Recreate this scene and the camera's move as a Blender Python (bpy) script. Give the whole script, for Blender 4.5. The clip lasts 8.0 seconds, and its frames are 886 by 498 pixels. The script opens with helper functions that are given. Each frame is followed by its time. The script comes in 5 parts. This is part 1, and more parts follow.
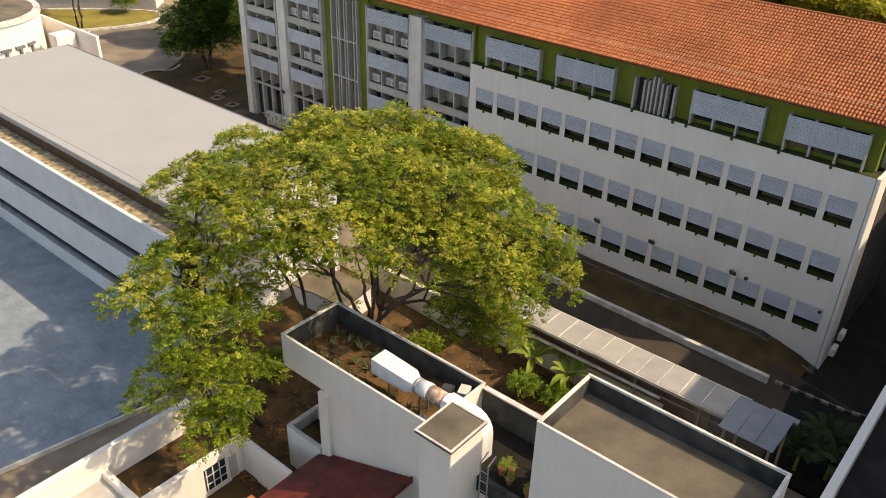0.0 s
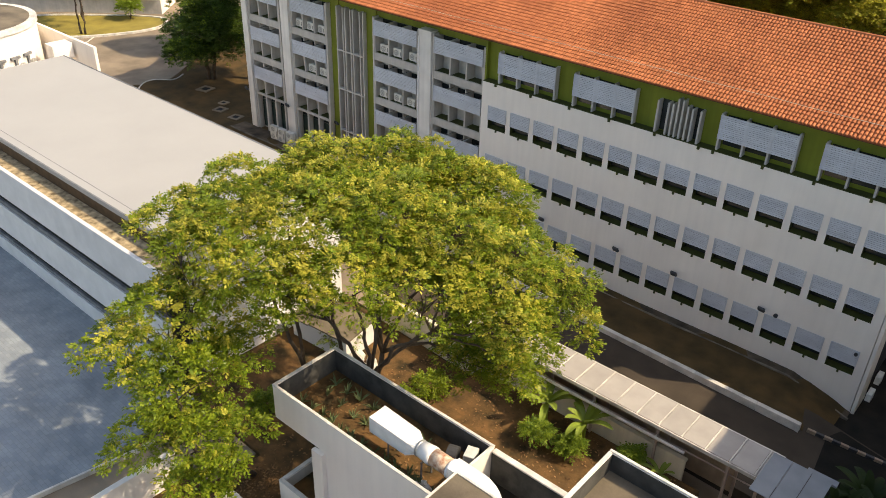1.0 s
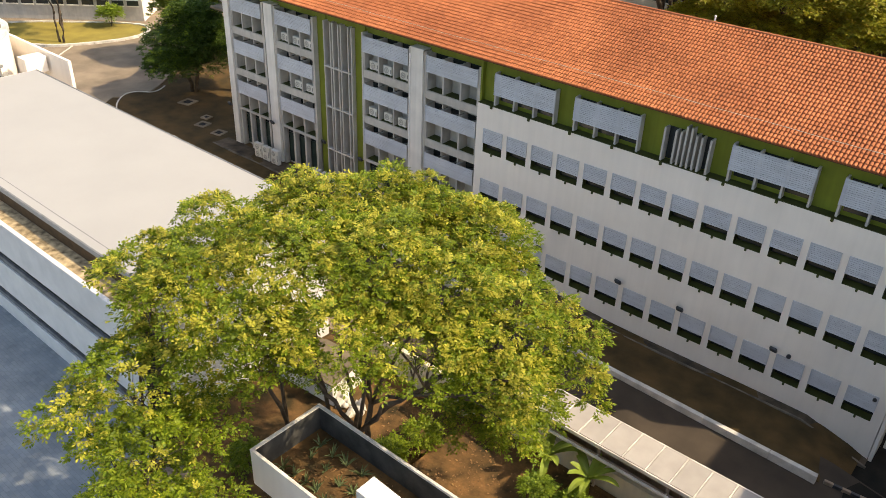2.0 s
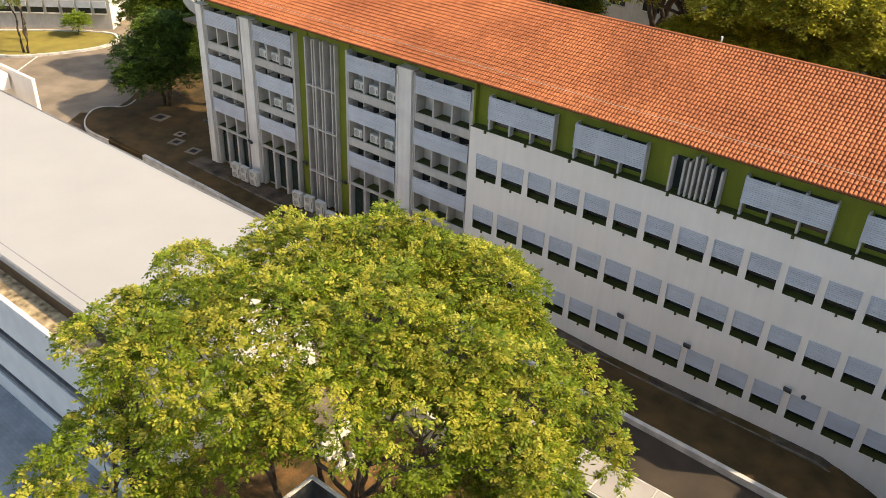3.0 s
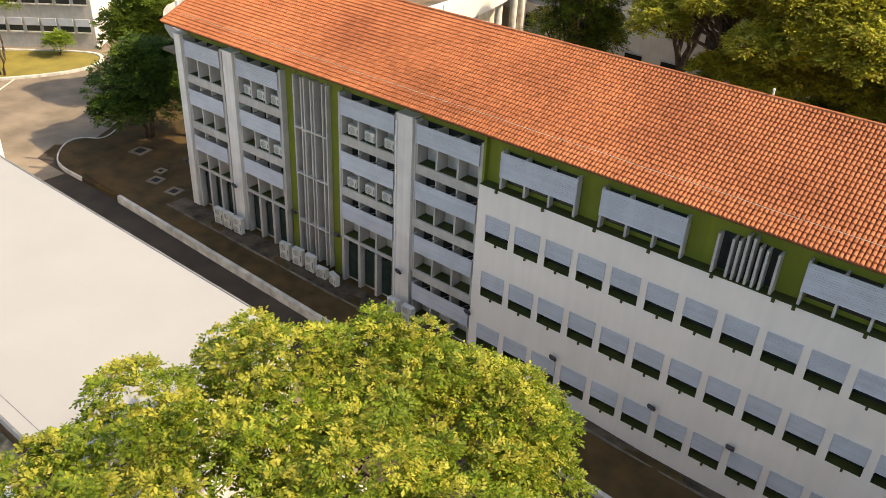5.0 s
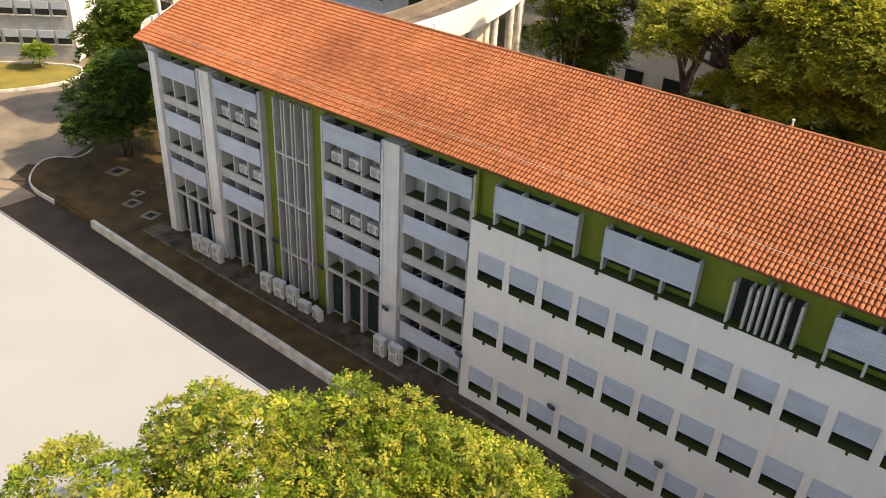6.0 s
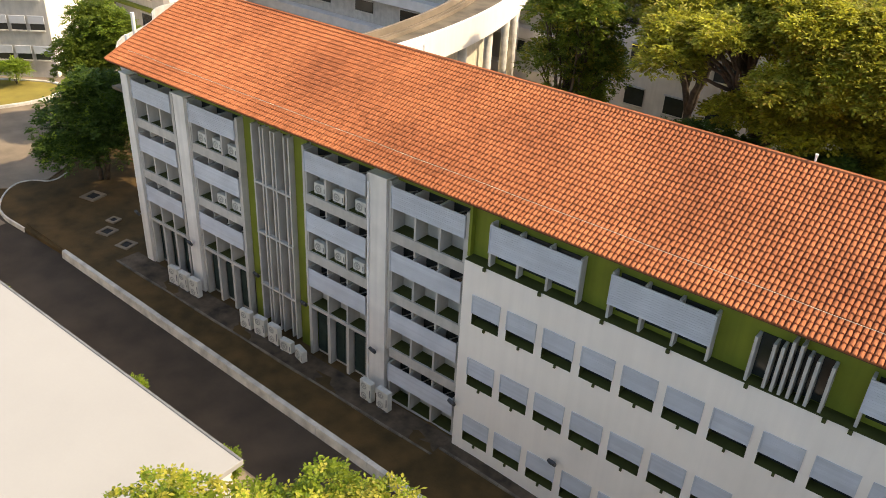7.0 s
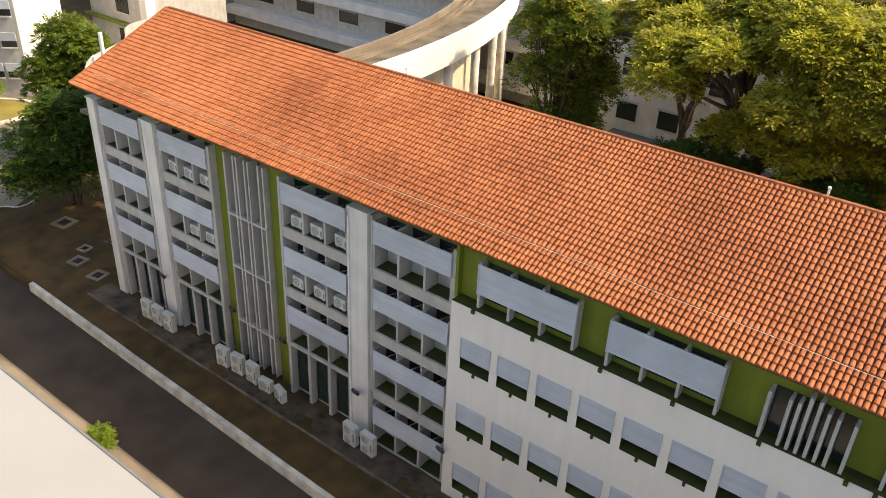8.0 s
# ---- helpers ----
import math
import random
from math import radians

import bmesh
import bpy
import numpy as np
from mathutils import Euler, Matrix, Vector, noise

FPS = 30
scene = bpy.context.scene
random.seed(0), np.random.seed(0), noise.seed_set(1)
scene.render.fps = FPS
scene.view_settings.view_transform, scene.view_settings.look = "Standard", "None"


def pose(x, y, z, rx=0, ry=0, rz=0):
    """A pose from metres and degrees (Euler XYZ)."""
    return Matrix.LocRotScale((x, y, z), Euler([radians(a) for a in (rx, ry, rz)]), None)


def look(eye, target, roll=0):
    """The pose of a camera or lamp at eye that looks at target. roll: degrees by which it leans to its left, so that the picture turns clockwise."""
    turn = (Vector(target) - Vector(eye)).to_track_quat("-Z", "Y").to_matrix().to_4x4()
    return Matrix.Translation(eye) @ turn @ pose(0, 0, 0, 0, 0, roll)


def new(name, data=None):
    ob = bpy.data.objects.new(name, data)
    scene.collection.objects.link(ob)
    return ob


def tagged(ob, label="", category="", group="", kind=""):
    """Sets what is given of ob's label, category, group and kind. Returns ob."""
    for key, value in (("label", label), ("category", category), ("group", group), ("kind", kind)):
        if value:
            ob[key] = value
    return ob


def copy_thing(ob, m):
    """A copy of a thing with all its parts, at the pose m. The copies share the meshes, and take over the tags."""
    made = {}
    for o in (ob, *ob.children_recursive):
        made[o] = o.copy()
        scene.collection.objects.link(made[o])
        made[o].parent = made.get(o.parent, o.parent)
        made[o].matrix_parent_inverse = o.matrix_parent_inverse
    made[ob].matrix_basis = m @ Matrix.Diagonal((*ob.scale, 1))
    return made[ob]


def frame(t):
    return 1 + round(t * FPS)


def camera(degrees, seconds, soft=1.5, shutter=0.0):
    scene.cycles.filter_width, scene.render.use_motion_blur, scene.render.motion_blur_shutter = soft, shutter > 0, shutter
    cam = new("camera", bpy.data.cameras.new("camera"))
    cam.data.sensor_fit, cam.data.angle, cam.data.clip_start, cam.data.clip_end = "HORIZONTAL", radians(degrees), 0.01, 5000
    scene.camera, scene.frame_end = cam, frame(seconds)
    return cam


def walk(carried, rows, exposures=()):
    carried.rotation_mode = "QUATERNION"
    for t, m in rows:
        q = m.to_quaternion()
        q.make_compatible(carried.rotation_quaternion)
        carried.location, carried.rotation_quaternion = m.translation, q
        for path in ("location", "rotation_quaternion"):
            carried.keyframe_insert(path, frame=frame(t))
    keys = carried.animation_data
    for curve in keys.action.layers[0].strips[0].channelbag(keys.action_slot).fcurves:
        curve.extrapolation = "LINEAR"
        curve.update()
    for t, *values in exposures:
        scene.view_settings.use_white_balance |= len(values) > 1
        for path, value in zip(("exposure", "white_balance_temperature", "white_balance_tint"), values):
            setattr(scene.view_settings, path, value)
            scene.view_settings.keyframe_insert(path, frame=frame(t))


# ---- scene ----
cam = camera(57.2, 8.0, soft=0.9)
PATH = [
    (0, (33.725, -43.61, 27.979), (32.636, -42.281, 26.955), 1.7),
    (0.5, (32.643, -42.256, 28.037), (31.541, -40.94, 27.011), 1.8),
    (1, (31.6, -40.791, 27.998), (30.489, -39.481, 26.973), 1.7),
    (1.5, (30.571, -39.424, 28.046), (29.464, -38.109, 27.024), 1.9),
    (3, (26.2, -36.386, 28.562), (25.158, -35.023, 27.533), 2.7),
    (3.5, (25.006, -35.16, 28.615), (23.981, -33.779, 27.594), 2.9),
    (4, (23.865, -33.84, 28.624), (22.842, -32.46, 27.6), 3.0),
    (4.5, (22.761, -32.36, 28.593), (21.71, -31.0, 27.571), 3.0),
    (6, (19.689, -27.707, 28.316), (18.637, -26.338, 27.307), 3.2),
    (6.5, (18.716, -26.196, 28.219), (17.678, -24.808, 27.22), 2.9),
    (7, (17.655, -24.907, 28.145), (16.607, -23.524, 27.151), 3.2),
    (7.5, (16.745, -23.711, 28.103), (15.705, -22.317, 27.116), 3.6),
    (8, (16.082, -22.514, 28.185), (15.047, -21.114, 27.202), 2.8),
]
EXPOSURE = [(0.0, 0.70, 7450, 10), (1.0, 0.92, 7450, 10), (2.0, 1.05, 7450, 10), (8.0, 1.05, 7450, 10)]
walk(cam, [(t, look(eye, target, roll)) for t, eye, target, roll in PATH], EXPOSURE)

# ---- light ----
SUN_TO = Vector((0.83, 0.535, 1.0)).normalized()
world = bpy.data.worlds.new("world")
scene.world = world
world.use_nodes = True
wn = world.node_tree
sky = wn.nodes.new("ShaderNodeTexSky")
sky.sky_type = "NISHITA"
sky.sun_disc = False
sky.sun_elevation = math.asin(SUN_TO.z)
sky.sun_rotation = math.atan2(SUN_TO.x, SUN_TO.y)
sky.air_density, sky.dust_density = 1.0, 2.0
wn.links.new(sky.outputs[0], wn.nodes["Background"].inputs[0])
wn.nodes["Background"].inputs[1].default_value = 0.15
sun = new("sun", bpy.data.lights.new("sun", "SUN"))
sun.data.energy = 2.8
sun.data.angle = radians(0.6)
sun.data.color = (1.0, 0.88, 0.70)
sun.matrix_world = look(Vector((0, 0, 60)) + SUN_TO * 30, (0, 0, 60))


# ---- materials ----
def mat(name, col, rough=0.8, var=0.15, scale=1.5, bump=0.15, fine=30.0, metal=0.0, tint=None, streak=0.0, rnd=0.0, spec=0.3, island=0.0):
    """A surface with broad stains (scale), fine grain (fine), relief, and optional vertical streaks."""
    m = bpy.data.materials.new(name)
    m.use_nodes = True
    nt = m.node_tree
    N, L = nt.nodes, nt.links
    bs = N["Principled BSDF"]
    geo = N.new("ShaderNodeNewGeometry")
    n1 = N.new("ShaderNodeTexNoise")
    n1.inputs["Scale"].default_value = scale
    n1.inputs["Detail"].default_value = 6
    L.new(geo.outputs["Position"], n1.inputs["Vector"])
    n2 = N.new("ShaderNodeTexNoise")
    n2.inputs["Scale"].default_value = fine
    n2.inputs["Detail"].default_value = 3
    L.new(geo.outputs["Position"], n2.inputs["Vector"])
    ramp = N.new("ShaderNodeMapRange")
    ramp.inputs[1].default_value, ramp.inputs[2].default_value = 0.3, 0.7
    L.new(n1.outputs[0], ramp.inputs[0])
    mix = N.new("ShaderNodeMix")
    mix.data_type = "RGBA"
    dark = tint if tint else [c * (1 - 2.2 * var) for c in col]
    mix.inputs[6].default_value = (*[max(0, c) for c in dark], 1)
    mix.inputs[7].default_value = (*[min(1, c * (1 + 0.5 * var)) for c in col], 1)
    L.new(ramp.outputs[0], mix.inputs[0])
    out = mix.outputs[2]
    hs = N.new("ShaderNodeHueSaturation")
    L.new(out, hs.inputs["Color"])
    ma = N.new("ShaderNodeMath")
    ma.operation = "MULTIPLY_ADD"
    ma.inputs[1].default_value, ma.inputs[2].default_value = var * 1.2, 1 - var * 0.6
    L.new(n2.outputs[0], ma.inputs[0])
    val = ma.outputs[0]
    if streak:
        mp = N.new("ShaderNodeMapping")
        mp.inputs["Scale"].default_value = (3.0, 3.0, 0.12)
        L.new(geo.outputs["Position"], mp.inputs[0])
        n3 = N.new("ShaderNodeTexNoise")
        n3.inputs["Scale"].default_value = 1.0
        n3.inputs["Detail"].default_value = 5
        L.new(mp.outputs[0], n3.inputs["Vector"])
        mr = N.new("ShaderNodeMapRange")
        mr.inputs[1].default_value, mr.inputs[2].default_value = 0.35, 0.62
        mr.inputs[3].default_value, mr.inputs[4].default_value = 1 - streak, 1.0
        L.new(n3.outputs[0], mr.inputs[0])
        mu = N.new("ShaderNodeMath")
        mu.operation = "MULTIPLY"
        L.new(val, mu.inputs[0])
        L.new(mr.outputs[0], mu.inputs[1])
        val = mu.outputs[0]
    if rnd or island:
        src = N.new("ShaderNodeObjectInfo").outputs["Random"] if rnd else geo.outputs["Random Per Island"]
        amount = rnd or island
        mb = N.new("ShaderNodeMath")
        mb.operation = "MULTIPLY_ADD"
        mb.inputs[1].default_value, mb.inputs[2].default_value = 2 * amount, 1 - amount
        L.new(src, mb.inputs[0])
        mu = N.new("ShaderNodeMath")
        mu.operation = "MULTIPLY"
        L.new(val, mu.inputs[0])
        L.new(mb.outputs[0], mu.inputs[1])
        val = mu.outputs[0]
    L.new(val, hs.inputs["Value"])
    L.new(hs.outputs[0], bs.inputs["Base Color"])
    bs.inputs["Roughness"].default_value = rough
    bs.inputs["Metallic"].default_value = metal
    bs.inputs["Specular IOR Level"].default_value = spec
    if bump:
        bp = N.new("ShaderNodeBump")
        bp.inputs["Strength"].default_value = bump
        bp.inputs["Distance"].default_value = 0.02
        L.new(n2.outputs[0], bp.inputs["Height"])
        L.new(bp.outputs[0], bs.inputs["Normal"])
    return m


def leafmat(name, top, low, rough=0.5, trans=0.35, yellow=None):
    """Leaves: each one differs, light shines through in part."""
    m = bpy.data.materials.new(name)
    m.use_nodes = True
    N, L = m.node_tree.nodes, m.node_tree.links
    bs = N["Principled BSDF"]
    geo = N.new("ShaderNodeNewGeometry")
    cr = N.new("ShaderNodeValToRGB")
    e = cr.color_ramp.elements
    e[0].color, e[1].color = (*low, 1), (*top, 1)
    if yellow:
        x = e.new(0.82)
        x.color = (*top, 1)
        e[2].color = (*yellow, 1)
    L.new(geo.outputs["Random Per Island"], cr.inputs[0])
    nz = N.new("ShaderNodeTexNoise")
    nz.inputs["Scale"].default_value = 0.5
    nz.inputs["Detail"].default_value = 3
    L.new(geo.outputs["Position"], nz.inputs["Vector"])
    hs = N.new("ShaderNodeHueSaturation")
    mr = N.new("ShaderNodeMapRange")
    mr.inputs[1].default_value, mr.inputs[2].default_value = 0.3, 0.7
    mr.inputs[3].default_value, mr.inputs[4].default_value = 0.75, 1.25
    L.new(nz.outputs[0], mr.inputs[0])
    L.new(mr.outputs[0], hs.inputs["Value"])
    L.new(cr.outputs[0], hs.inputs["Color"])
    L.new(hs.outputs[0], bs.inputs["Base Color"])
    bs.inputs["Roughness"].default_value = rough
    bs.inputs["Specular IOR Level"].default_value = 0.25
    tr = N.new("ShaderNodeBsdfTranslucent")
    L.new(hs.outputs[0], tr.inputs[0])
    mx = N.new("ShaderNodeMixShader")
    mx.inputs[0].default_value = trans
    L.new(bs.outputs[0], mx.inputs[1])
    L.new(tr.outputs[0], mx.inputs[2])
    L.new(mx.outputs[0], N["Material Output"].inputs[0])
    return m


M_WHITE = mat("white_paint", (0.88, 0.80, 0.70), 0.75, 0.035, 0.4, 0.05, 25, streak=0.035)
M_PILAR = mat("pilaster_paint", (0.77, 0.725, 0.655), 0.75, 0.06, 0.9, 0.1, 25, streak=0.10)
M_GREY = mat("grey_concrete_paint", (0.515, 0.48, 0.425), 0.8, 0.08, 1.2, 0.12, 25, streak=0.10)
M_GREEN = mat("green_paint", (0.19, 0.22, 0.022), 0.7, 0.08, 0.8, 0.08, 25, streak=0.12)
M_LOUV = mat("louvre_metal", (0.53, 0.54, 0.56), 0.5, 0.06, 1.0, 0.05, 30, rnd=0.05)
M_FRAME = mat("dark_frame", (0.05, 0.05, 0.05), 0.6, 0.1, 3, 0.05)
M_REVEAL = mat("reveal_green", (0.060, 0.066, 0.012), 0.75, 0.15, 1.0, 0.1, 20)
M_TILE = mat("roof_tile", (0.438, 0.154, 0.066), 0.75, 0.16, 0.20, 0.25, 18, rnd=0.15, tint=(0.30, 0.100, 0.045), spec=0.10)
M_TILES = mat("roof_tile_rest", (0.438, 0.154, 0.066), 0.75, 0.16, 0.20, 0.25, 18, island=0.15, tint=(0.30, 0.100, 0.045), spec=0.10)
M_TILEBED = mat("roof_bed", (0.30, 0.090, 0.045), 0.9, 0.15, 1.0, 0.2)
# fascia timber; its dark brown also paints the shade under the hall roof
M_WOOD_SHADE = mat("fascia_wood_gutter_shade", (0.10, 0.06, 0.03), 0.7, 0.2, 2.0, 0.1)
M_AC = mat("ac_casing", (0.66, 0.64, 0.57), 0.5, 0.07, 3.0, 0.03, streak=0.08)
M_ACF = mat("fan_grey", (0.36, 0.35, 0.32), 0.6, 0.1, 4.0, 0.0)
M_ACD = mat("ac_grille", (0.06, 0.06, 0.06), 0.5, 0.1, 4.0, 0.0)
M_DOOR = mat("door_green", (0.030, 0.050, 0.040), 0.4, 0.2, 2.0, 0.05)
M_GRASS = mat("dry_grass", (0.106, 0.061, 0.020), 0.95, 0.25, 0.7, 0.8, 12, tint=(0.049, 0.033, 0.011))
# dark bed soil; by the end wall this colour also holds the shade
M_DSOIL = mat("dark_soil_shade", (0.020, 0.016, 0.010), 0.95, 0.3, 0.9, 0.7, 10, tint=(0.008, 0.007, 0.005))
M_LAWN = mat("lawn", (0.27, 0.215, 0.045), 0.95, 0.2, 0.5, 0.6, 10, tint=(0.19, 0.15, 0.035))
M_SOIL = mat("red_soil", (0.165, 0.085, 0.030), 0.95, 0.35, 1.1, 1.0, 9, tint=(0.035, 0.026, 0.010))
M_ASPH = mat("asphalt", (0.075, 0.056, 0.039), 0.9, 0.15, 0.4, 0.3, 40, tint=(0.043, 0.033, 0.023))
M_PAVE = mat("concrete_paving", (0.29, 0.225, 0.155), 0.85, 0.15, 0.4, 0.2, 20, tint=(0.165, 0.128, 0.09))
M_KERB = mat("kerb_whitewash", (0.70, 0.655, 0.575), 0.85, 0.18, 1.2, 0.2, 14)
M_APRON = mat("apron_concrete", (0.125, 0.090, 0.058), 0.9, 0.3, 1.1, 0.4, 9, tint=(0.036, 0.026, 0.016))
M_EDGE = mat("worn_edging", (0.22, 0.18, 0.135), 0.9, 0.3, 1.3, 0.3, 12)
M_ROOFA = mat("roof_membrane", (0.375, 0.362, 0.338), 0.7, 0.025, 0.25, 0.05, 8)
M_GRAVEL = mat("sandy_gravel", (0.50, 0.385, 0.225), 0.95, 0.3, 2.6, 0.8, 7, tint=(0.12, 0.085, 0.045))
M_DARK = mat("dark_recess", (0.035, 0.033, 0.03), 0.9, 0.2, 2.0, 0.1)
M_STEP = mat("step_white", (0.73, 0.70, 0.665), 0.75, 0.06, 0.8, 0.08)
M_GUT = mat("gutter_grey", (0.20, 0.20, 0.20), 0.7, 0.15, 2.0, 0.1)
M_TERR = mat("terrace_tiles", (0.290, 0.315, 0.325), 0.8, 0.12, 0.7, 0.5, 6)


def paved(m, width, row):
    """Lay small paving units over a surface: pale and darker units with thin joints."""
    N, L = m.node_tree.nodes, m.node_tree.links
    b = N.new("ShaderNodeTexBrick")
    b.inputs["Color1"].default_value, b.inputs["Color2"].default_value = (1, 1, 1, 1), (0.84, 0.86, 0.90, 1)
    b.inputs["Mortar"].default_value = (0.80, 0.80, 0.81, 1)
    b.inputs["Scale"].default_value = 1.0
    b.inputs["Mortar Size"].default_value = 0.012
    b.inputs["Brick Width"].default_value, b.inputs["Row Height"].default_value = width, row
    L.new(N["Geometry"].outputs["Position"], b.inputs["Vector"])
    old = N["Principled BSDF"].inputs["Base Color"].links[0].from_socket
    x = N.new("ShaderNodeMix")
    x.data_type, x.blend_type = "RGBA", "MULTIPLY"
    x.inputs[0].default_value = 1.0
    L.new(old, x.inputs[6])
    L.new(b.outputs["Color"], x.inputs[7])
    L.new(x.outputs[2], N["Principled BSDF"].inputs["Base Color"])


paved(M_TERR, 0.42, 0.21)
M_GLASS = mat("window_glass", (0.030, 0.035, 0.035), 0.12, 0.1, 2.0, 0.0, spec=0.5)
M_BACK = mat("pale_infill", (0.55, 0.53, 0.48), 0.7, 0.1, 1.5, 0.05, streak=0.1)
M_BARK = mat("bark", (0.11, 0.082, 0.058), 0.95, 0.25, 3.0, 0.6, 14)
M_RED = mat("red_roof", (0.17, 0.035, 0.025), 0.55, 0.2, 1.5, 0.2, 10)
M_DUCT = mat("duct_white", (0.80, 0.78, 0.74), 0.4, 0.06, 2.5, 0.03)
M_RUST = mat("duct_rust", (0.72, 0.60, 0.45), 0.6, 0.1, 5.0, 0.1, tint=(0.32, 0.10, 0.035))
M_CANOPY = mat("canopy_sheet", (0.41, 0.37, 0.325), 0.6, 0.06, 1.0, 0.05, rnd=0.06)
M_CLAY = mat("clay_pot", (0.48, 0.19, 0.10), 0.8, 0.15, 6.0, 0.1)
# blue-grey sheet, darkened so the colour carries the end sections' shade
M_SHEET_SHADED = mat("blue_grey_sheet_shaded", (0.25, 0.262, 0.275), 0.6, 0.08, 1.0, 0.05, rnd=0.05)
M_PINK = mat("canopy_frame", (0.42, 0.32, 0.26), 0.6, 0.1, 2.0, 0.05)
M_SLAB = mat("screed", (0.185, 0.148, 0.100), 0.9, 0.22, 0.6, 0.25, 12, tint=(0.092, 0.074, 0.052))
M_DARK_MOTTLE = mat("dark_mottled_wall", (0.085, 0.08, 0.07), 0.9, 0.3, 1.2, 0.2, 12, tint=(0.03, 0.03, 0.027))
M_CREAM = mat("cream_wall", (0.72, 0.64, 0.48), 0.8, 0.08, 1.0, 0.1, streak=0.1)
M_STEEL = mat("galvanised", (0.45, 0.45, 0.44), 0.45, 0.1, 3.0, 0.05, metal=0.6)
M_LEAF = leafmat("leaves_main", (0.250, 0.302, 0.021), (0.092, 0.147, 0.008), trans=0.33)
# yellow tips; sunlight on the clump tops is put into this colour too
M_LIT_TIPS = leafmat("yellow_lit_tips", (0.48, 0.425, 0.058), (0.31, 0.315, 0.032), trans=0.33)
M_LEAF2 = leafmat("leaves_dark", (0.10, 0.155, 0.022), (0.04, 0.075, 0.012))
M_LEAF6 = leafmat("leaves_mid", (0.23, 0.28, 0.034), (0.09, 0.14, 0.018), trans=0.42)
# darkened palm leaves: the colour itself holds the deep shade
M_LEAFD = leafmat("leaves_palm_shaded", (0.045, 0.075, 0.016), (0.02, 0.035, 0.008))
# dark streaked paint that stands in for the end wall's shade
M_END_SHADE = mat("shaded_end_wall", (0.085, 0.075, 0.075), 0.9, 0.2, 0.6, 0.2, 14, streak=0.3)
M_TAN = mat("tan_board", (0.44, 0.33, 0.23), 0.8, 0.12, 1.2, 0.1, streak=0.15)
M_LITTER = mat("leaf_litter", (0.23, 0.125, 0.05), 0.9, 0.2, 2.0, 0.0, island=0.55)
M_TAR = mat("tar_roof", (0.026, 0.023, 0.021), 0.9, 0.3, 0.8, 0.3, 5, tint=(0.007, 0.006, 0.006))
M_LEAF3 = leafmat("leaves_olive", (0.42, 0.40, 0.045), (0.17, 0.18, 0.020), yellow=(0.44, 0.31, 0.07), trans=0.45)
# paler olive for clump tops, their sunlight put into the leaf colour
M_LEAF7 = leafmat("leaves_olive_lit_tops", (0.60, 0.55, 0.065), (0.36, 0.36, 0.036), trans=0.42)
M_LEAF4 = leafmat("leaves_shrub", (0.26, 0.34, 0.03), (0.12, 0.19, 0.02))
M_LEAF5 = leafmat("leaves_palm", (0.36, 0.42, 0.07), (0.20, 0.27, 0.04), rough=0.4)


# ---- mesh helpers ----
def box(bm, x0, x1, y0, y1, z0, z1, skip=""):
    v = [bm.verts.new((x, y, z)) for z in (z0, z1) for y in (y0, y1) for x in (x0, x1)]
    for key, f in (("b", (0, 2, 3, 1)), ("t", (4, 5, 7, 6)), ("f", (0, 1, 5, 4)), ("k", (2, 6, 7, 3)), ("l", (0, 4, 6, 2)), ("r", (1, 3, 7, 5))):
        if key not in skip:
            bm.faces.new([v[i] for i in f])
    return v


def obox(bm, m, sx, sy, sz):
    """A box of that size, centred on the pose m."""
    for v in box(bm, -sx / 2, sx / 2, -sy / 2, sy / 2, -sz / 2, sz / 2):
        v.co = m @ v.co


def tube(bm, pts, radii, n=8, caps=True):
    """A round tube through the points."""
    rings = []
    for i, p in enumerate(pts):
        d = Vector(pts[min(i + 1, len(pts) - 1)]) - Vector(pts[max(i - 1, 0)])
        q = d.to_track_quat("Z", "Y")
        r = radii[i] if isinstance(radii, (list, tuple)) else radii
        rings.append([bm.verts.new(Vector(p) + q @ Vector((r * math.cos(a), r * math.sin(a), 0))) for a in (2 * math.pi * k / n for k in range(n))])
    for a, b in zip(rings, rings[1:]):
        for k in range(n):
            bm.faces.new((a[k], a[(k + 1) % n], b[(k + 1) % n], b[k]))
    if caps:
        bm.faces.new(rings[0][::-1])
        bm.faces.new(rings[-1])


def sheet(bm, rows):
    """A surface over a grid of points."""
    vs = [[bm.verts.new(p) for p in r] for r in rows]
    for a, b in zip(vs, vs[1:]):
        for i in range(len(a) - 1):
            bm.faces.new((a[i], a[i + 1], b[i + 1], b[i]))


def mesh_of(name, bm, material, smooth=False):
    me = bpy.data.meshes.new(name)
    bmesh.ops.recalc_face_normals(bm, faces=bm.faces)
    bm.to_mesh(me)
    bm.free()
    for p in me.polygons:
        p.use_smooth = smooth
    for m in material if isinstance(material, (list, tuple)) else [material]:
        me.materials.append(m)
    return me


def part(name, bm, material, parent=None, label="", smooth=False, at=None):
    """One mesh object under a thing or a part."""
    ob = new(name, mesh_of(name, bm, material, smooth) if isinstance(bm, bmesh.types.BMesh) else bm)
    if at is not None:
        ob.matrix_basis = at
    if parent:
        ob.parent = parent
    return tagged(ob, label)


def bpart(name, dims, material, parent=None, label="", bevel=0.0):
    bm = bmesh.new()
    box(bm, *dims)
    if bevel:
        bmesh.ops.bevel(bm, geom=bm.edges[:], offset=bevel, segments=1, affect="EDGES")
    return part(name, bm, material, parent, label)


